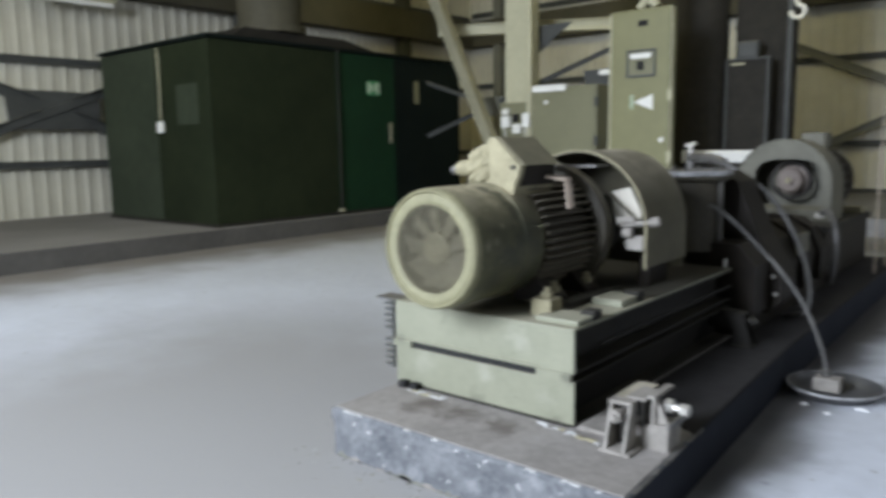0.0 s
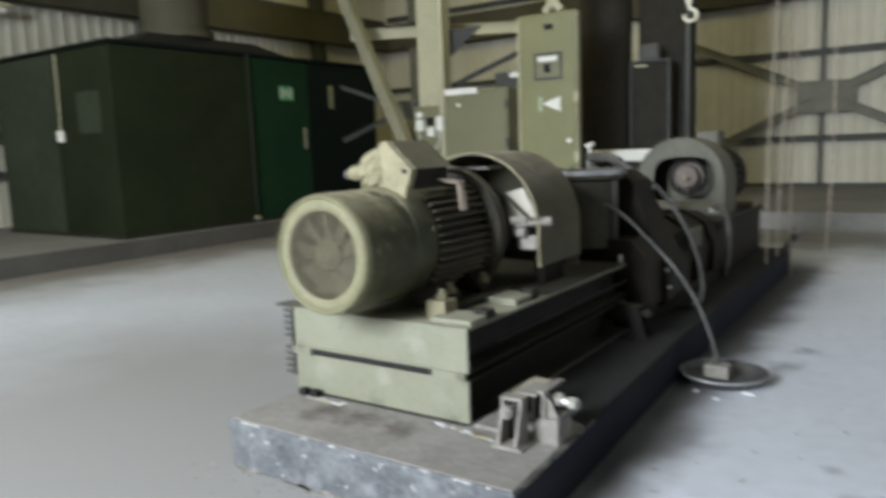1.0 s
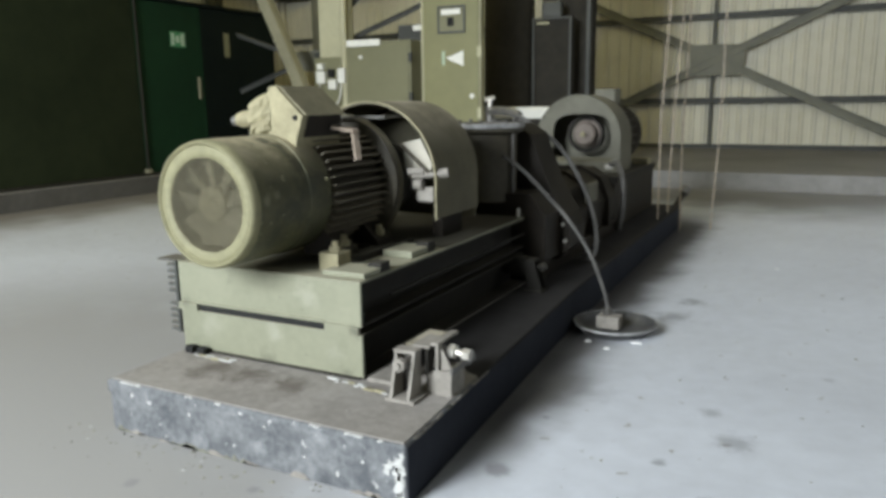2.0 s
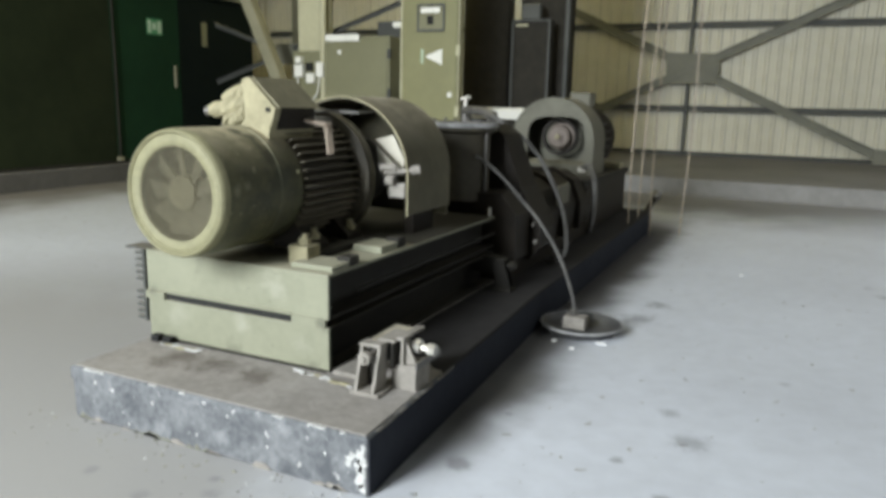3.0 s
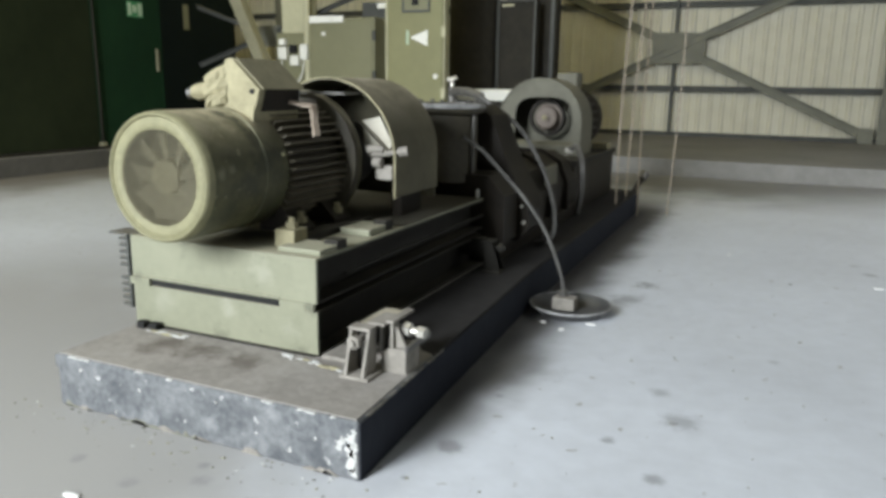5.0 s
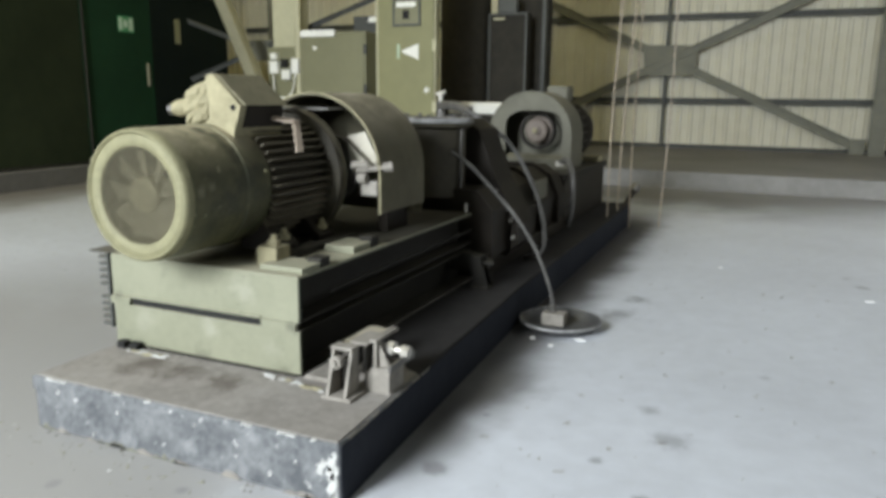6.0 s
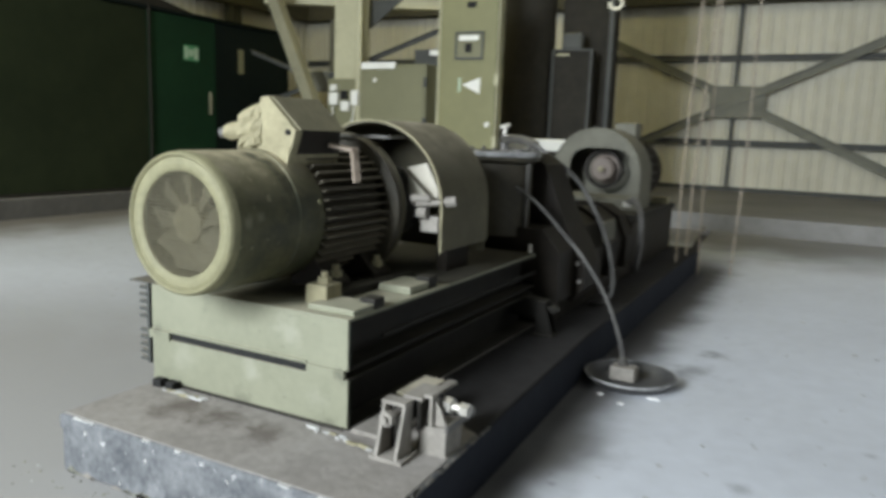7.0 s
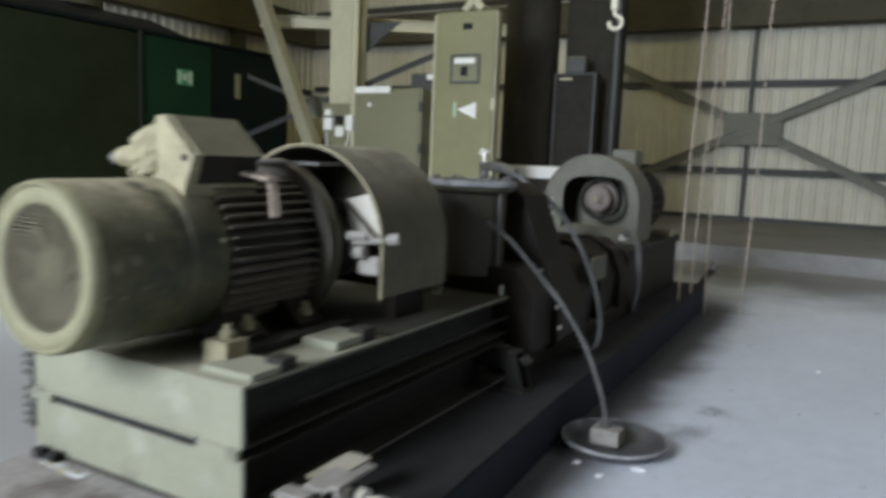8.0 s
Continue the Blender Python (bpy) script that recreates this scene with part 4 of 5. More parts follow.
for k in range(9):
    a = 2 * math.pi * k / 9 + 0.35
    d, e = Vector((math.cos(a), 0, math.sin(a))), Vector((-math.sin(a), 0, math.cos(a)))
    bm = bmesh.new()
    c = Vector((MX, -0.2, MZ))
    vs = [bm.verts.new(c + d * r + e * w + Vector((0, y, 0))) for r, w, y in ((0.07, -0.034, -0.03), (0.190, -0.050, -0.035), (0.195, 0.040, 0.01), (0.07, 0.030, 0.02))]
    f = bm.faces.new(vs)
    top = bmesh.ops.extrude_face_region(bm, geom=[f])
    bmesh.ops.translate(bm, verts=[v for v in top["geom"] if isinstance(v, bmesh.types.BMVert)], vec=(0, 0.008, 0))
    part("blade", bm, M_DUSTLID, fan)
part("cowl_back", turned(MX, MZ, [(-0.06, 0.06), (-0.05, MR - 0.015), (-0.03, MR - 0.015), (-0.03, 0.05)], 40), M_HOLE, mot, "dark inside of the cowl")
part("stator", turned(MX, MZ, [(0.27, 0.20), (0.271, 0.262), (0.76, 0.262), (0.761, 0.20)], 48), M_FIN, mot, "dark finned stator", True)
for k in range(46):
    a = 2 * math.pi * k / 46
    deg = math.degrees(a) % 360
    if 66 < deg < 118 or 235 < deg < 305:
        continue
    d = Vector((math.cos(a), 0, math.sin(a)))
    up = d
    c0, c1 = Vector((MX, 0.275, MZ)) + d * 0.285, Vector((MX, 0.755, MZ)) + d * 0.285
    part("fin", beam(c0, c1, 0.0095, 0.06, up=up), M_FIN, mot)
part("end_shield", turned(MX, MZ, [(0.752, 0.20), (0.753, 0.35), (0.757, 0.362), (0.815, 0.362), (0.82, 0.35), (0.845, 0.24), (0.86, 0.10)], 56), M_FIN, mot, "dark end shield", True)
part("shield_rim", lathe_loop(MX, MZ, [(0.800, 0.358), (0.800, 0.366), (0.812, 0.368), (0.812, 0.358)], 64), M_GUARD, mot, "pale worn rim of the end shield", True)
part("shaft", rod((MX, 0.84, MZ), (MX, 1.10, MZ), 0.05), M_IRON, mot, "steel shaft", True)
for y0 in (0.27, 0.60):
    for sx in (1, -1):
        bm = prism([(MX + sx * 0.10, MZ - 0.24), (MX + sx * 0.22, MZ - 0.18), (MX + sx * 0.30, SZ1 + 0.085), (MX + sx * 0.33, SZ1 + 0.06), (MX + sx * 0.33, SZ1 + 0.035), (MX + sx * 0.10, SZ1 + 0.035)], y0, y0 + 0.14)
        foot = part("foot", bm, M_DIRTY, mot)
        bm = rod((MX + sx * 0.295, y0 + 0.07, SZ1 + 0.06), (MX + sx * 0.295, y0 + 0.07, SZ1 + 0.135), 0.017, n=12)
        rod((MX + sx * 0.295, y0 + 0.07, SZ1 + 0.08), (MX + sx * 0.295, y0 + 0.07, SZ1 + 0.108), 0.03, n=6, bm=bm)
        part("bolt", bm, M_DUSTY, foot, "dusty foot bolt")
# terminal box with cable glands
tb = part("terminal_box", prism([(-0.565, 1.33), (-0.405, 1.33), (-0.398, 1.432), (-0.53, 1.550), (-0.565, 1.550)], 0.20, 0.48), M_DIRTY, mot, "dusty terminal box")
part("lid", prism([(-0.380, 1.432), (-0.535, 1.572), (-0.578, 1.572), (-0.578, 1.552), (-0.532, 1.552), (-0.396, 1.432)], 0.18, 0.50), M_DUSTLID, tb, "dust-covered sloping lid")
part("front_plate", prism([(-0.585, 1.35), (-0.42, 1.335), (-0.39, 1.43), (-0.54, 1.568), (-0.58, 1.566), (-0.60, 1.48)], 0.155, 0.20), M_DUSTY, tb, "dust-caked front plate")
rnd = random.Random(11)


def caked_gland(y, z, reach, r0, r1):
    """A screwed cable gland under a lumpy crust of dust, tapering away from the box."""
    bm = bmesh.new()
    rings, n = 7, 12
    loops = []
    for k in range(rings):
        f = k / (rings - 1)
        r = (r0 + (r1 - r0) * f) * (1.10 if k % 2 else 0.92)
        x, cy, cz = -0.575 - reach * f, y - 0.05 * f, z - 0.035 * f
        loops.append([bm.verts.new((x + rnd.uniform(-0.008, 0.008), cy + r * rnd.uniform(0.86, 1.10) * math.cos(2 * math.pi * i / n),
                                    cz + r * rnd.uniform(0.86, 1.10) * math.sin(2 * math.pi * i / n))) for i in range(n)])
    for p, q in zip(loops, loops[1:]):
        for i in range(n):
            j = (i + 1) % n
            bm.faces.new((p[i], p[j], q[j], q[i]))
    bm.faces.new(loops[0])
    bm.faces.new(loops[-1])
    return bm


for y, z, reach, r0, r1 in ((0.21, 1.505, 0.11, 0.058, 0.034), (0.20, 1.445, 0.20, 0.062, 0.030), (0.19, 1.395, 0.10, 0.050, 0.034), (0.34, 1.50, 0.13, 0.055, 0.032), (0.34, 1.42, 0.16, 0.055, 0.030)):
    part("cable_gland", caked_gland(y, z, reach, r0, r1), M_DUSTY, tb, "cable gland caked with dust")
part("cable_stub", rod((-0.75, 0.16, 1.415), (-0.80, 0.14, 1.405), 0.022, n=12), M_HOSE, tb, "grey cable stub", True)
part("earth_wire", pipe([(-0.62, 0.18, 1.40), (-0.68, 0.14, 1.37), (-0.69, 0.14, 1.31)], 0.008), M_IRON, tb, smooth=True)
part("screw_eye", rod((-0.43, 0.148, 1.422), (-0.43, 0.155, 1.422), 0.013, n=10), M_HOLE, tb, "dark screw hole")
part("saddle", prism([(-0.60, 1.28), (-0.43, 1.28), (-0.42, 1.36), (-0.59, 1.36)], 0.15, 0.50), M_DUSTY, mot, "dusty saddle under the box")
# bent lug plate on the fins
bm = beam((-0.405, 0.40, 1.372), (-0.318, 0.46, 1.352), 0.050, 0.014, up=(0.3, 0, 1))
beam((-0.316, 0.47, 1.362), (-0.300, 0.475, 1.205), 0.036, 0.014, bm=bm, up=(0.9, -0.3, 0.2))
prism([(-0.335, 1.335), (-0.305, 1.335), (-0.303, 1.31)], 0.455, 0.468, bm=bm)
part("lug_plate", bm, M_RUST, mot, "bent lug in pinkish primer")

clamp = thing("clamp_block", (-0.26, 0.19, SZ1), "dusty square clamp block with a nut on the skid", "block")
part("block", box(-0.315, -0.205, 0.13, 0.24, SZ1, SZ1 + 0.085, 0.006), M_DUSTY, clamp)
bm = rod((-0.255, 0.185, SZ1 + 0.085), (-0.255, 0.185, SZ1 + 0.135), 0.015, n=12)
rod((-0.255, 0.185, SZ1 + 0.085), (-0.255, 0.185, SZ1 + 0.112), 0.03, n=6, bm=bm)
part("nut", bm, M_DUSTY, clamp, "dusty nut")
# mounting rails and packing plates on the skid
for x0, x1, y0, y1, z1, mat, name in ((-0.90, -0.80, 0.12, 0.85, 0.745, M_SIDE, "slide_rail"), (-0.32, -0.22, 0.25, 0.88, 0.745, M_SIDE, "slide_rail"),
                                      (-0.24, -0.01, 0.05, 0.24, 0.735, M_CREAM, "packing_plate"), (-0.20, -0.03, 0.52, 0.74, 0.745, M_CREAM, "packing_plate")):
    ob = thing(name, ((x0 + x1) / 2, (y0 + y1) / 2, SZ1), "dusty steel %s on the skid under the motor" % name.replace("_", " "), "rail" if "rail" in name else "plate")
    part("bar", box(x0, x1, y0, y1, SZ1, z1, 0.004), mat, ob)
    if "plate" in name:
        part("notch", box(x1 - 0.07, x1 + 0.004, y1 - 0.05, y1 + 0.03, SZ1, z1 + 0.02, 0.003), M_SIDE, ob, "dark clamp block")

# ------------------------------------------------------------------ coupling guard
GX, GZ, GR = -0.488, 1.068, 0.425
gd = thing("coupling_guard", (GX, 1.1, SZ1), "dull grey arched coupling guard, open towards the motor", "guard")


def arch_shell(cx, cz, r, foot, y0, y1, t=0.012):
    out, inn = arch(cx, cz, r, foot), arch(cx, cz, r - t, foot)
    return prism(out + inn[::-1], y0, y1)


part("shell", arch_shell(GX, GZ, GR, 0.86, 0.86, 1.40), M_GUARD, gd, smooth=True)
part("edge_strip", arch_shell(GX, GZ, GR + 0.003, 0.855, 0.854, 0.862, 0.007), M_DUSTY, gd, "pale worn edge", True)
part("back_plate", prism(arch(GX, GZ, GR - 0.012, 0.80), 1.385, 1.397), M_GUARD, gd)
part("foot_bar", box(GX + GR - 0.16, GX + GR - 0.10, 1.12, 1.38, 0.713, 0.87), M_DIRTY, gd)
part("foot_lip", box(GX + GR - 0.16, GX + GR - 0.012, 1.12, 1.38, 0.87, 0.88), M_DIRTY, gd)
part("foot_bar", box(GX - GR, GX - GR + 0.035, 0.9, 1.4, 0.713, 0.87), M_SIDE, gd)
part("inner_plate", prism([(-0.285, 1.07), (-0.145, 1.07), (-0.136, 1.158), (-0.206, 1.288), (-0.318, 1.262), (-0.305, 1.14)], 0.95, 0.965), M_BRIGHTPLATE, gd, "bright bare inner plate")
part("lug_block", box(-0.175, -0.075, 0.845, 0.858, 0.955, 1.035, 0.006), M_BRACKET, gd, "dusty lug on the guard edge")
part("spoke", beam((GX + 0.17, 0.94, 1.25), (GX + 0.37, 0.94, 1.08), 0.012, 0.02), M_FIN, gd)
part("tie_bar", box(GX - 0.16, GX + 0.20, 0.70, 0.72, 1.405, 1.418), M_IRON, gd, "thin grey bar across the opening")
part("tie_leg", box(GX - 0.17, GX - 0.15, 0.70, 0.87, 1.405, 1.418), M_IRON, gd)
part("tie_leg", box(GX + 0.19, GX + 0.21, 0.70, 0.87, 1.405, 1.418), M_IRON, gd)
bm = rod((GX + 0.30, 0.82, 1.09), (GX + 0.47, 0.90, 1.11), 0.014, n=10)
rod((GX + 0.43, 0.885, 1.105), (GX + 0.475, 0.905, 1.112), 0.026, n=8, bm=bm)
rod((GX + 0.31, 0.83, 1.05), (GX + 0.36, 0.83, 1.05), 0.028, n=8, bm=bm)
rod((GX + 0.28, 0.81, 1.12), (GX + 0.36, 0.84, 1.12), 0.02, n=8, bm=bm)
part("clamp_bolt", bm, M_BRACKET, gd, "worn clamp bolts")
cpl = thing("shaft_coupling", (GX, 1.2, MZ), "dark steel shaft coupling inside the guard", "coupling")
part("hub", turned(MX + 0.05, MZ, [(0.98, 0.09), (0.981, 0.17), (1.05, 0.17), (1.06, 0.14), (1.12, 0.14), (1.13, 0.19), (1.2, 0.19), (1.201, 0.08)], 32), M_IRON, cpl, smooth=True)
part("shaft", rod((MX + 0.05, 1.2, MZ), (MX + 0.05, 1.9, MZ), 0.05), M_IRON, cpl, smooth=True)

# ------------------------------------------------------------------ pump
pump = thing("screw_pump", (-0.5, 3.0, PLZ), "oily dark pump casing with a round flanged inlet on top", "pump")
part("end_cover", prism([(-1.12, 0.66), (-0.95, 1.22), (-0.84, 1.32), (-0.20, 1.32), (-0.09, 1.25), (0.06, 0.88), (0.18, 0.68), (0.22, 0.58), (0.22, 0.45), (0.14, 0.36), (-1.02, 0.36), (-1.12, 0.45)], 2.36, 2.72), M_DIRTY, pump)
part("front_chest", prism([(-0.95, 0.40), (-0.95, 0.72), (-0.80, 0.86), (0.02, 0.86), (0.14, 0.72), (0.14, 0.40)], 2.06, 2.36), M_DIRTY, pump)
part("casing", prism([(-1.0, 0.50), (-0.92, 0.78), (-0.80, 0.86), (-0.15, 0.86), (-0.02, 0.78), (0.06, 0.60), (0.04, 0.36), (-1.0, 0.36)], 2.72, 4.3), M_DIRTY, pump)
part("base", box(-1.06, 0.08, 2.06, 4.3, PLZ, 0.36, 0.01), M_DIRTY, pump)
for y in (2.9, 3.4, 3.9):
    part("rib", prism([(-0.96, 0.5), (-0.88, 0.82), (-0.78, 0.90), (-0.17, 0.90), (0.02, 0.80), (0.10, 0.60), (0.10, 0.36), (-0.96, 0.36)], y, y + 0.04), M_DIRTY, pump)
IX, IY = -0.33, 2.16
inlet = part("inlet", spun(IX, IY, [(0.80, 0.205), (1.26, 0.205), (1.28, 0.25), (1.325, 0.255), (1.335, 0.245), (1.335, 0.19), (1.20, 0.18)]), M_FIN, pump, "round inlet with a flange", True)
part("flange_rim", hoop(IX, IY, [(1.305, 0.245), (1.305, 0.262), (1.330, 0.262), (1.338, 0.252), (1.338, 0.245)]), M_RIM, inlet, "worn bright rim", True)
part("stay_pipe", rod((IX + 0.215, IY - 0.06, 0.86), (IX + 0.215, IY - 0.06, 1.30), 0.012), M_IRON, inlet, "thin upright pipe", True)
for k in range(8):
    a = 2 * math.pi * k / 8 + 0.2
    part("stud", rod((IX + 0.225 * math.cos(a), IY + 0.225 * math.sin(a), 1.335), (IX + 0.225 * math.cos(a), IY + 0.225 * math.sin(a), 1.36), 0.014, n=6), M_IRON, inlet)
for x, z in ((0.17, 0.62), (0.05, 0.82), (0.19, 0.50)):
    part("bolt", rod((x, 2.335, z), (x, 2.362, z), 0.014, n=6), M_BRIGHT, pump, "bright bolt head")
part("cover_plate", box(0.10, 0.125, 3.12, 3.42, 0.66, 0.82, 0.006), M_GUARD2, pump, "grey cover plate")
valve = part("valve", rod((-0.72, 3.1, 0.85), (-0.72, 3.1, 1.44), 0.035), M_IRON, pump, "small valve with a pale handle")
bm = rod((-0.72, 3.1, 1.44), (-0.72, 3.1, 1.50), 0.018)
rod((-0.76, 3.1, 1.495), (-0.68, 3.1, 1.515), 0.016, bm=bm)
part("handle", bm, M_BRIGHT, valve)
part("union", pipe([(-0.72, 3.1, 1.40), (-0.60, 2.98, 1.41), (-0.46, 2.86, 1.40)], 0.035), M_IRON, pump, "dark pipe union", True)
part("side_stem", rod((-0.58, 4.02, 0.85), (-0.58, 4.02, 1.16), 0.04), M_DIRTY, pump, smooth=True)
part("side_flange", rod((-0.58, 4.0, 1.13), (-0.53, 3.96, 1.13), 0.045, bevel=0.01), M_BRIGHT, pump, "pale side flange", True)
part("side_nozzle", rod((-0.57, 3.98, 1.04), (-0.53, 3.94, 1.04), 0.035, bevel=0.01), M_BRIGHT, pump, "pale fitting", True)

# hoses
hose = thing("rubber_hose", (0.6, 2.1, 0.1), "grey rubber hose arching from the pump to the tray", "hose")
part("tube", pipe([(-0.16, 2.03, 1.115), (-0.075, 2.01, 1.075), (0.03, 2.0, 1.0), (0.20, 2.0, 0.835), (0.32, 2.0, 0.71), (0.46, 2.0, 0.51), (0.565, 2.0, 0.27), (0.605, 2.0, 0.10)], 0.0125), M_HOSE, hose, smooth=True)
hose = thing("rubber_hose", (0.2, 2.7, 0.6), "grey rubber hose bending down from the valve", "hose")
part("tube", pipe([(-0.46, 2.86, 1.415), (-0.30, 2.77, 1.35), (-0.015, 2.76, 1.155), (0.175, 2.76, 0.88), (0.275, 2.76, 0.63), (0.305, 2.76, 0.43), (0.27, 2.77, 0.31), (0.14, 2.78, 0.268)], 0.0165), M_HOSE, hose, smooth=True)
part("sleeve", pipe([(-0.50, 2.88, 1.41), (-0.42, 2.84, 1.395), (-0.34, 2.80, 1.37)], 0.034), M_IRON, hose, "dark hose clamp", True)

tray = thing("drip_tray", (0.68, 2.02, 0), "round dark oil drip tray with worn bright rim", "tray")
TX, TY, TR = 0.655, 1.975, 0.265
part("dish", spun(TX, TY, [(0.0, TR - 0.06), (0.055, TR - 0.005), (0.065, TR - 0.005), (0.040, TR - 0.03), (0.014, TR - 0.07), (0.012, 0.02)]), M_TRAY, tray, smooth=True)
part("rim", hoop(TX, TY, [(0.054, TR - 0.004), (0.055, TR + 0.005), (0.065, TR + 0.005), (0.068, TR), (0.066, TR - 0.005)]), M_RIM, tray, "worn metal rim", True)
blk = thing("hose_block", (0.6, 2.1, 0.02), "grey metal block holding the hose in the tray", "block")
part("block", box(0.54, 0.69, 1.93, 2.04, 0.018, 0.10, 0.008), M_BRACKET, blk)
part("socket", rod((0.60, 2.0, 0.10), (0.59, 2.0, 0.14), 0.03), M_IRON, blk)

# ------------------------------------------------------------------ second drive
base2 = thing("machine_bed", (-0.5, 5.4, PLZ), "oily dark welded bed under the second drive", "bed")
part("frame", box(-1.02, 0.04, 4.32, 6.12, PLZ, 0.70, 0.015), M_DIRTY, base2)
part("top_plate", box(-1.06, 0.06, 4.32, 6.14, 0.70, 0.76, 0.006), M_SIDE, base2)
part("packing_block", box(-0.14, 0.04, 5.80, 5.98, 0.76, 0.83, 0.008), M_DUSTY, base2, "dusty block")
part("hose_tail", pipe([(-0.05, 4.45, 0.86), (0.04, 4.40, 0.88), (0.12, 4.30, 0.74), (0.14, 4.25, 0.50), (0.11, 4.24, 0.27)], 0.028), M_HOSE, base2, "short bent hose", True)
part("fitting", box(-0.09, -0.01, 4.42, 4.48, 0.82, 0.87, 0.012), M_BRIGHT, base2, "pale fitting")

G2X, G2Z, G2R = -0.475, 1.095, 0.432
g2 = thing("belt_guard", (G2X, 5.0, 0.76), "blue-grey rounded drive guard with a cut-out round the shaft", "guard")
n = 30
outer = arch(G2X, G2Z, G2R, 0.76, n)
inner = [(G2X + 0.350, 0.86)] + [(G2X + 0.042 + 0.308 * math.copysign(abs(math.cos(math.pi * i / n)) ** 0.62, math.cos(math.pi * i / n)), 1.11 + 0.235 * math.sin(math.pi * i / n) ** 0.62) for i in range(n + 1)] + [(G2X - 0.265, 0.86)]
bm = bmesh.new()
for y in (4.80, 4.83):
    o = [bm.verts.new((p, y, q)) for p, q in outer]
    i_ = [bm.verts.new((p, y, q)) for p, q in inner]
    for k in range(len(o) - 1):
        bm.faces.new((o[k], o[k + 1], i_[k + 1], i_[k]))
    bm.faces.new((o[0], i_[0], i_[-1], o[-1]))
    if y == 4.80:
        o0, i0 = o, i_
for k in range(len(o)):
    j = (k + 1) % len(o)
    bm.faces.new((o0[k], o0[j], o[j], o[k]))
    bm.faces.new((i0[k], i0[j], i_[j], i_[k]))
part("front_plate", bm, M_GUARD2, g2)
part("shell", arch_shell(G2X, G2Z, G2R + 0.008, 0.76, 4.81, 5.28, 0.02), M_GUARD2, g2, smooth=True)
part("trim", arch_shell(G2X, G2Z, G2R + 0.012, 0.76, 4.79, 4.81, 0.016), M_GUARD2, g2, smooth=True)
part("back_plate", prism(arch(G2X, G2Z, G2R - 0.014, 0.76), 5.20, 5.22), M_GUARD2, g2)
hub = part("pulley", turned(G2X + 0.020, G2Z + 0.04, [(4.93, 0.02), (4.932, 0.05), (4.95, 0.05), (4.951, 0.10), (4.97, 0.12), (5.05, 0.12), (5.06, 0.145), (5.12, 0.145), (5.12, 0.05)], 36), M_HUB, g2, "dusty rust-brown pulley hub", True)
part("hub_ring", lathe_loop(G2X + 0.020, G2Z + 0.04, [(4.985, 0.165), (4.985, 0.19), (5.05, 0.195), (5.05, 0.165)], 40), M_DIRTY, g2, "dark ring round the hub", True)
part("hub_nut", rod((G2X + 0.020, 4.90, G2Z + 0.04), (G2X + 0.020, 4.932, G2Z + 0.04), 0.028, n=6), M_DUSTY, hub)
part("lower_plate", box(G2X - 0.25, G2X + 0.40, 4.84, 4.86, 0.77, 0.90), M_GUARD, g2)
part("top_box", box(G2X + 0.02, G2X + 0.25, 5.3, 5.55, 1.44, 1.60, 0.02), M_GUARD2, g2)

m2 = thing("drive_motor", (G2X, 5.8, 0.76), "dark electric motor behind the rounded guard", "motor")
part("body", turned(G2X + 0.04, G2Z, [(5.3, 0.30), (5.31, 0.32), (5.82, 0.32), (5.85, 0.34), (6.05, 0.34), (6.07, 0.29)], 40), M_DIRTY, m2, smooth=True)
for k in range(24):
    a = 2 * math.pi * k / 24
    d = Vector((math.cos(a), 0, math.sin(a)))
    part("fin", beam(Vector((G2X + 0.04, 5.33, G2Z)) + d * 0.33, Vector((G2X + 0.04, 5.80, G2Z)) + d * 0.33, 0.012, 0.04, up=d), M_DIRTY, m2)
part("foot", box(G2X - 0.26, G2X + 0.34, 5.4, 5.75, 0.76, 0.84, 0.01), M_DIRTY, m2)
part("eye", box(G2X + 0.10, G2X + 0.18, 5.6, 5.72, 1.40, 1.52, 0.01), M_STEEL, m2)

junk = thing("pipe_offcut", (0.24, 6.7, 0), "dark bent pipe offcut lying on the floor past the bed", "pipe")
part("tube", pipe([(-0.25, 6.55, 0.04), (0.05, 6.5, 0.05), (0.22, 6.55, 0.18), (0.30, 6.75, 0.36)], 0.035), M_DIRTY, junk, smooth=True)
part("flange", rod((0.29, 6.73, 0.34), (0.32, 6.79, 0.40), 0.06, n=16), M_IRON, junk, "worn iron flange", True)

# ------------------------------------------------------------------ jacking brackets on the plinth


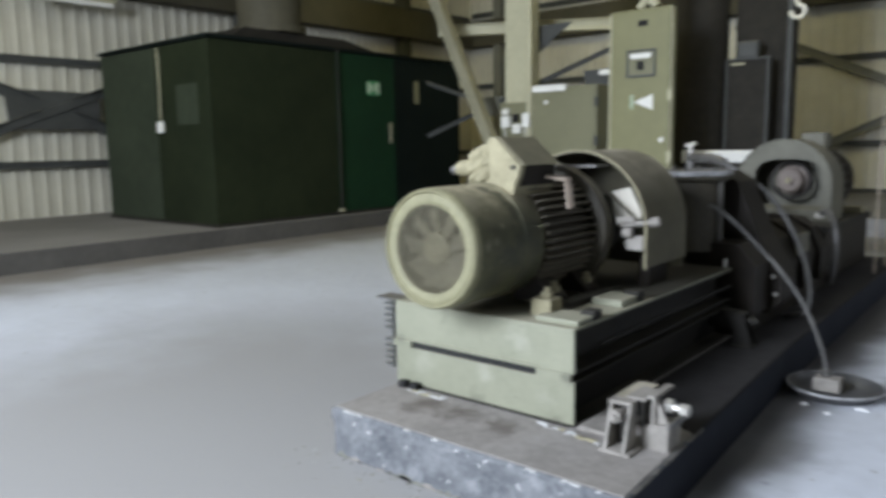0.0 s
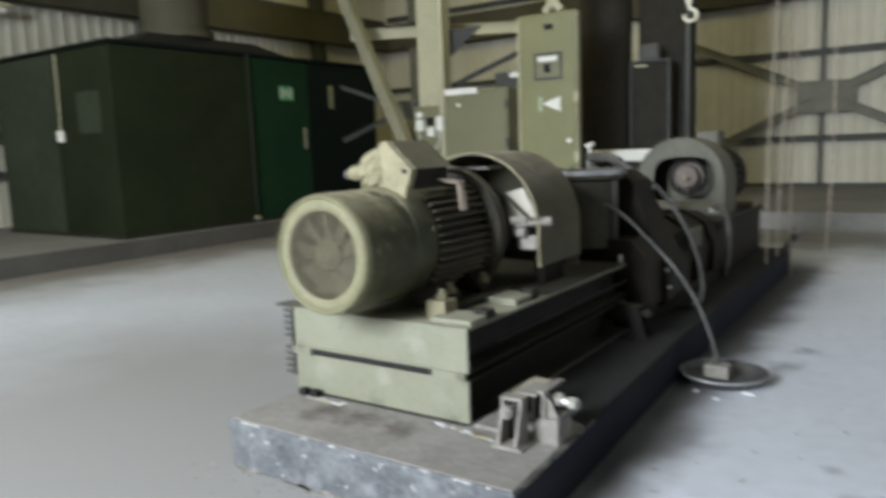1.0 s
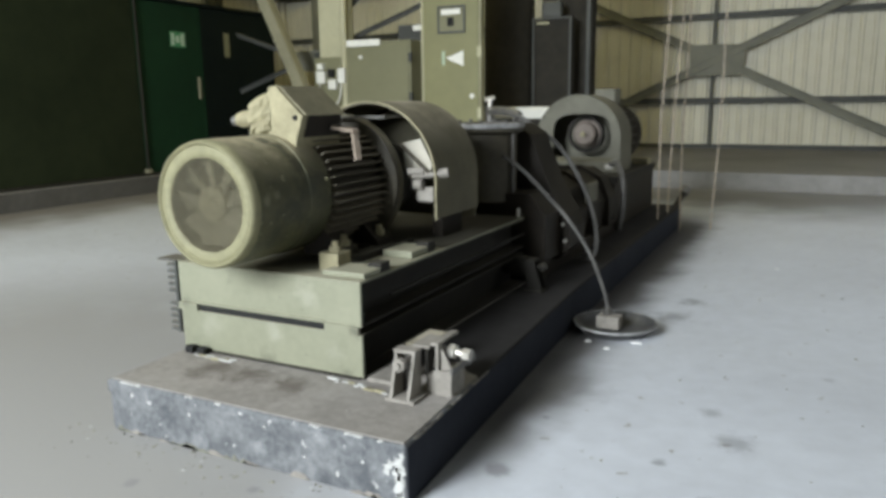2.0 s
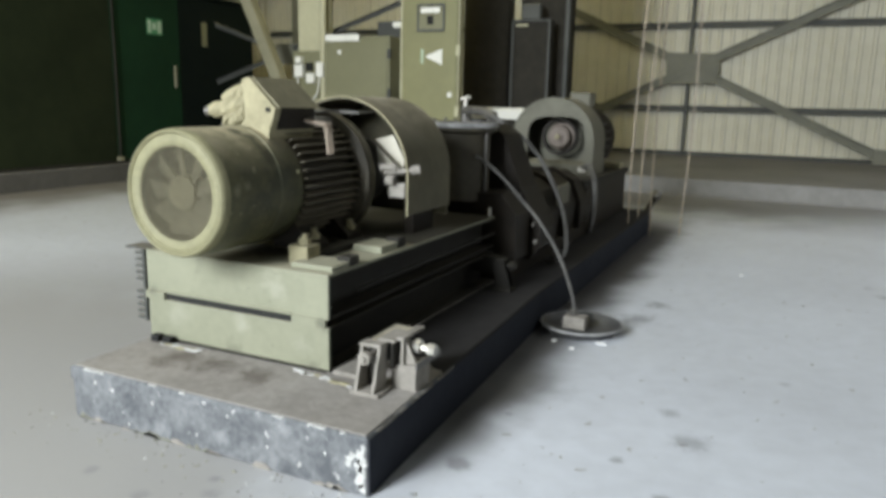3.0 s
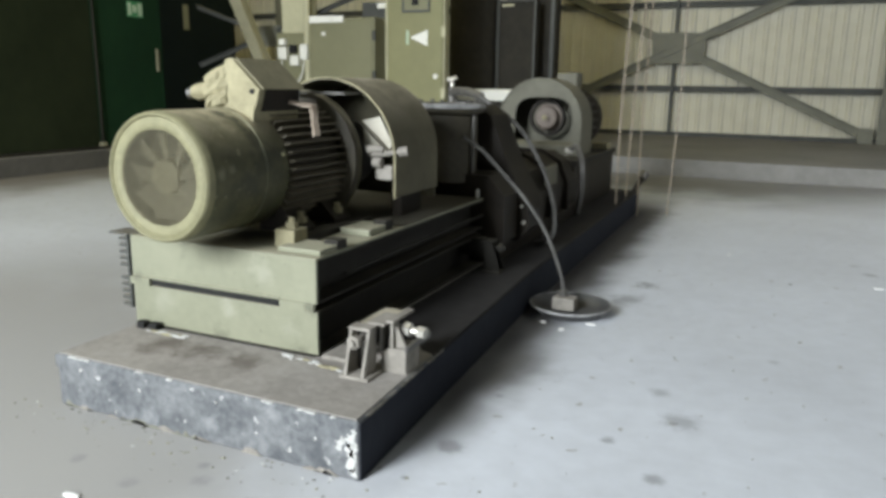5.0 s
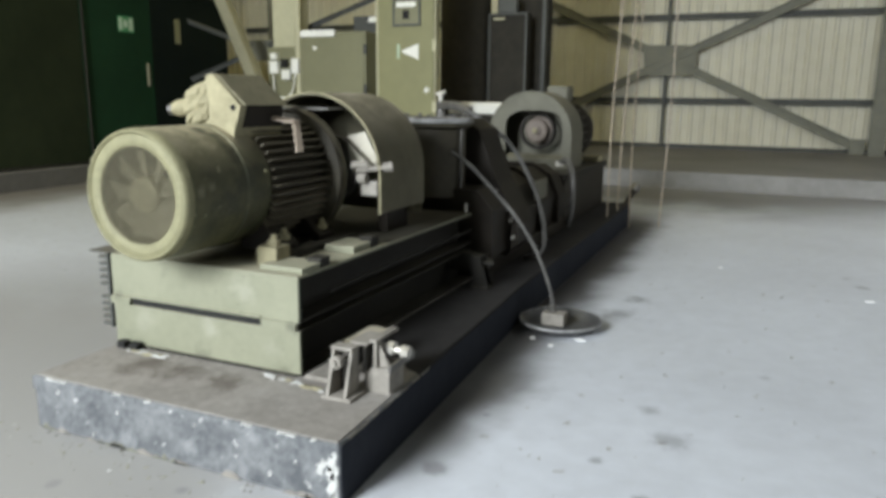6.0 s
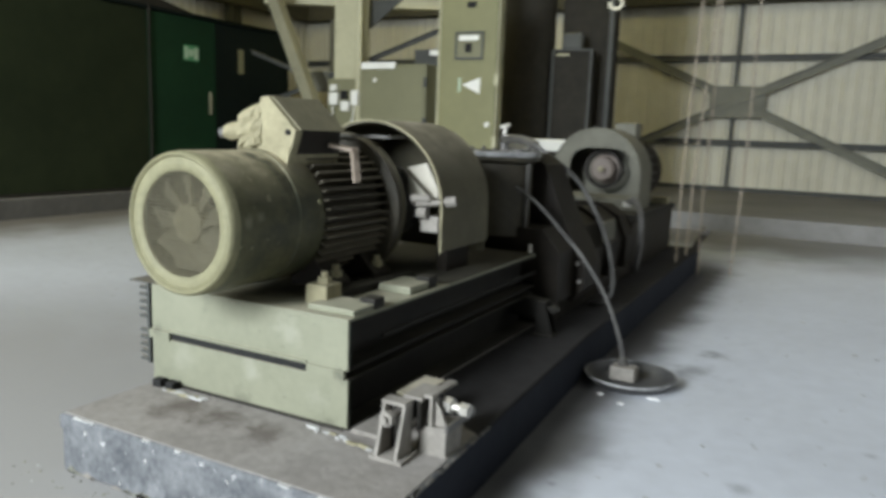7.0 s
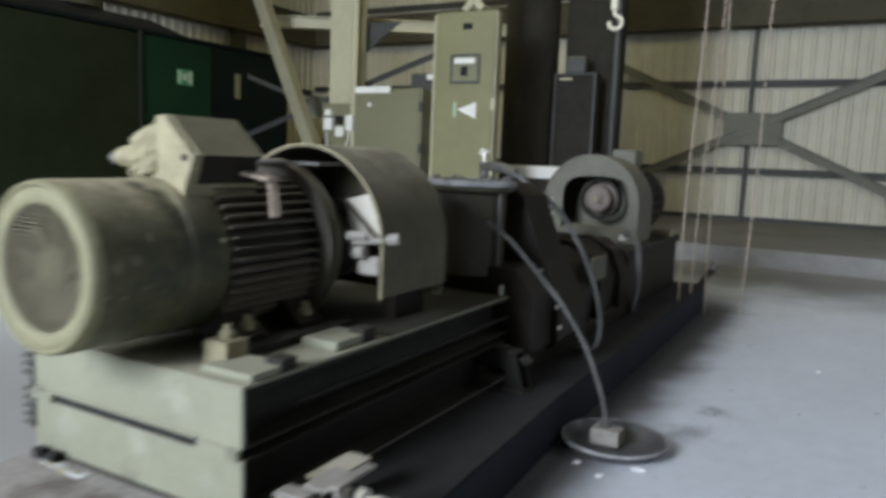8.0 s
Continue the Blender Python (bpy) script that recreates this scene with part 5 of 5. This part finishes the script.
def jack_bracket(origin, turn, label, paint):
    """Welded bracket: base, two triangular cheeks, top plate and a screw through it."""
    root = thing("jacking_bracket", origin, label, "bracket", "brackets on the plinth")
    ox, oy, oz = origin
    part("base", box(ox - 0.07, ox + 0.07, oy - 0.06, oy + 0.07, oz, oz + 0.014, 0.003), paint, root)
    for sx in (-0.050, 0.034):
        part("cheek", prism([(oy - 0.055, oz + 0.014), (oy + 0.055, oz + 0.014), (oy + 0.055, oz + 0.20), (oy + 0.0, oz + 0.20)], ox + sx, ox + sx + 0.013, "x"), paint, root)
    # Back plate and channel sides: shade given as a darker material.
    part("back", box(ox - 0.037, ox + 0.034, oy + 0.043, oy + 0.055, oz + 0.014, oz + 0.20), M_SIDE, root, "back plate in a darker tone for its shade")
    part("top", box(ox - 0.054, ox + 0.050, oy - 0.005, oy + 0.06, oz + 0.20, oz + 0.215, 0.003), paint, root)
    part("channel_top", box(ox - 0.01, ox + 0.075, oy + 0.075, oy + 0.235, oz + 0.205, oz + 0.217, 0.003), paint, root, "dusty channel running back")
    part("channel_side", box(ox + 0.062, ox + 0.075, oy + 0.060, oy + 0.235, oz + 0.10, oz + 0.205), M_SIDE, root, "dark side of the channel")
    part("channel_side", box(ox - 0.01, ox + 0.003, oy + 0.060, oy + 0.235, oz + 0.10, oz + 0.205), M_SIDE, root, "dark side of the channel")
    bm = rod((ox, oy - 0.075, oz + 0.165), (ox, oy + 0.05, oz + 0.165), 0.014, n=12)
    rod((ox, oy - 0.06, oz + 0.165), (ox, oy - 0.03, oz + 0.165), 0.03, n=6, bm=bm)
    part("screw", bm, paint, root, "dusty jacking screw")
    root.rotation_euler = (0, 0, radians(turn))
    return root


jack_bracket((0.275, -0.09, PLZ), 0, "dusty welded jacking bracket with a screw on the plinth", M_BRACKET)
jack_bracket((0.16, 1.84, PLZ), 90, "dusty jacking bracket beside the end of the skid", M_SIDE)
b2 = thing("side_jack", (0.39, 0.06, PLZ), "dusty welded side jack with a bright screw on the plinth", "bracket", "brackets on the plinth")
part("block", prism([(0.325, PLZ), (0.445, PLZ), (0.445, 0.365), (0.36, 0.355), (0.31, 0.345), (0.33, 0.32)], 0.0, 0.13), M_BRACKET, b2)
part("web", prism([(0.0, 0.36), (0.10, 0.36), (0.045, 0.47), (0.0, 0.485)], 0.372, 0.384, "x"), M_BRACKET, b2)
part("front_web", prism([(0.345, 0.36), (0.44, 0.36), (0.40, 0.44), (0.375, 0.47)], 0.02, 0.032), M_BRACKET, b2)
part("top_bar", beam((0.372, -0.01, 0.478), (0.372, 0.19, 0.478), 0.035, 0.012), M_BRACKET, b2)
part("side_bar", beam((0.452, -0.01, 0.368), (0.452, 0.22, 0.368), 0.012, 0.03), M_IRON, b2)
bm = rod((0.36, 0.08, 0.43), (0.50, 0.08, 0.42), 0.016, n=12)
rod((0.40, 0.08, 0.427), (0.43, 0.08, 0.425), 0.032, n=6, bm=bm)
rod((0.465, 0.08, 0.4225), (0.50, 0.08, 0.42), 0.027, n=6, bm=bm)
part("screw", bm, M_BRIGHT, b2, "bright side screw")
pad = thing("stop_block", (0.17, 0.2, PLZ), "dusty steel stop block beside the skid", "block")
part("foot", box(0.02, 0.20, 0.0, 0.30, PLZ, PLZ + 0.02, 0.004), M_BRACKET, pad)
part("upstand", box(0.15, 0.165, 0.06, 0.40, PLZ + 0.02, PLZ + 0.135), M_SIDE, pad)
part("cap", box(0.13, 0.23, 0.16, 0.40, PLZ + 0.135, PLZ + 0.148, 0.003), M_GUARD, pad)

# ------------------------------------------------------------------ chains and hook


def chain(x, y, z0, z1, lean, name, label):
    """A hand chain of alternate links."""
    root = thing(name, (x, y, z0), label, "chain", "hoist chains")
    bm = bmesh.new()
    z, k = z0, 0
    step = 0.052
    while z < z1:
        f = (z - z0) / (z1 - z0)
        px, py = x + lean[0] * f + 0.012 * math.sin(z * 2.1 + x * 7), y + lean[1] * f
        d = Vector((0.007, 0, 0)) if k % 2 else Vector((0, 0.007, 0))
        c = Vector((px, py, z))
        a, b = c + Vector((0, 0, -0.03)), c + Vector((0, 0, 0.03))
        for s in (1, -1):
            beam(a + d * s, b + d * s, 0.0068, 0.0068, bm, up=(0.3, 1, 0))
        for e in (a, b):
            beam(e - d, e + d, 0.0068, 0.0068, bm)
        z += step
        k += 1
    tagged(part("strand", bm, M_CHAIN, root), kind="stuff")
    return root


for x, y, z0, lean in ((0.30, 5.1, 0.255, (0.05, 0.3)), (0.40, 5.9, 0.02, (-0.02, 0.1)), (0.31, 5.6, 0.255, (0.19, 0.3)), (0.72, 6.1, 0.02, (0.10, 0.1))):
    chain(x, y, z0, TOPZ, lean, "hand_chain", "long pale hoist hand chain hanging beside the drive")
hk = thing("crane_hook", (-0.72, 6.0, 2.8), "pale painted crane hook on a chain", "hook")
part("hook", pipe([(-0.74, 6.0, 3.05), (-0.73, 6.0, 2.99), (-0.665, 6.0, 2.945), (-0.665, 6.0, 2.875), (-0.72, 6.0, 2.845), (-0.78, 6.0, 2.87), (-0.795, 6.0, 2.92)], 0.021), M_HOOK, hk, smooth=True)
part("block", box(-0.775, -0.705, 5.965, 6.035, 3.04, 3.17, 0.012), M_HOOK, hk)
bm = bmesh.new()
for x in (-0.77, -0.73):
    rod((x, 6.0, 3.17), (x, 6.0, TOPZ), 0.010, n=6, bm=bm)
part("chain", bm, M_CHAIN, hk)

# ------------------------------------------------------------------ litter
for x, y, tn in ((-0.39, -1.0, 0.1), (0.84, 1.78, -0.5), (0.70, 1.60, 0.9), (2.6, 3.6, 0.3), (1.5, 4.3, 1.1), (0.56, 1.69, 0.4)):
    ob = thing("litter_scrap", (x, y, 0), "small white scrap of litter on the floor", "litter")
    n = 0.034 if tn < 0.4 else 0.016
    part("scrap", prism([(x - n, y - 0.008), (x - n * 0.3, y - 0.012), (x + n, y - 0.006 + n * tn * 0.3), (x + n * 0.9, y + 0.009 + n * tn * 0.3), (x - n * 0.1, y + 0.011), (x - n * 0.95, y + 0.006)], 0.0, 0.009, "z"), M_LITTER, ob)

# crumbs of paint, concrete and dirt lying along the foot of the plinth
grit = thing("floor_grit", (-0.3, -0.6, 0), "dark crumbs of dirt and flaked paint on the floor", "grit", kind="stuff")
rnd = random.Random(21)
for tone, count in ((M_STEEL, 46), (M_STEEL_MID, 60), (M_PALE, 16)):
    bm = bmesh.new()
    for k in range(count):
        if k % 4 == 0:
            x, y = rnd.uniform(0.6, 2.2), rnd.uniform(-0.6, 3.5)
        else:
            x, y = rnd.uniform(-1.3, 0.55), PLY0 - 0.012 - abs(rnd.gauss(0, 0.13))
        r = rnd.uniform(0.003, 0.009) * (1.5 if rnd.random() < 0.12 else 1.0)
        n, a0 = rnd.choice((4, 5, 6)), rnd.uniform(0, 6)
        low = [bm.verts.new((x + r * rnd.uniform(0.7, 1.6) * math.cos(a0 + 6.283 * i / n), y + r * rnd.uniform(0.7, 1.2) * math.sin(a0 + 6.283 * i / n), 0.0)) for i in range(n)]
        tip = bm.verts.new((x, y, r * rnd.uniform(0.4, 0.9)))
        for i in range(n):
            bm.faces.new((low[i], low[(i + 1) % n], tip))
        bm.faces.new(low[::-1])
    tagged(part("crumbs", bm, tone, grit), kind="stuff")
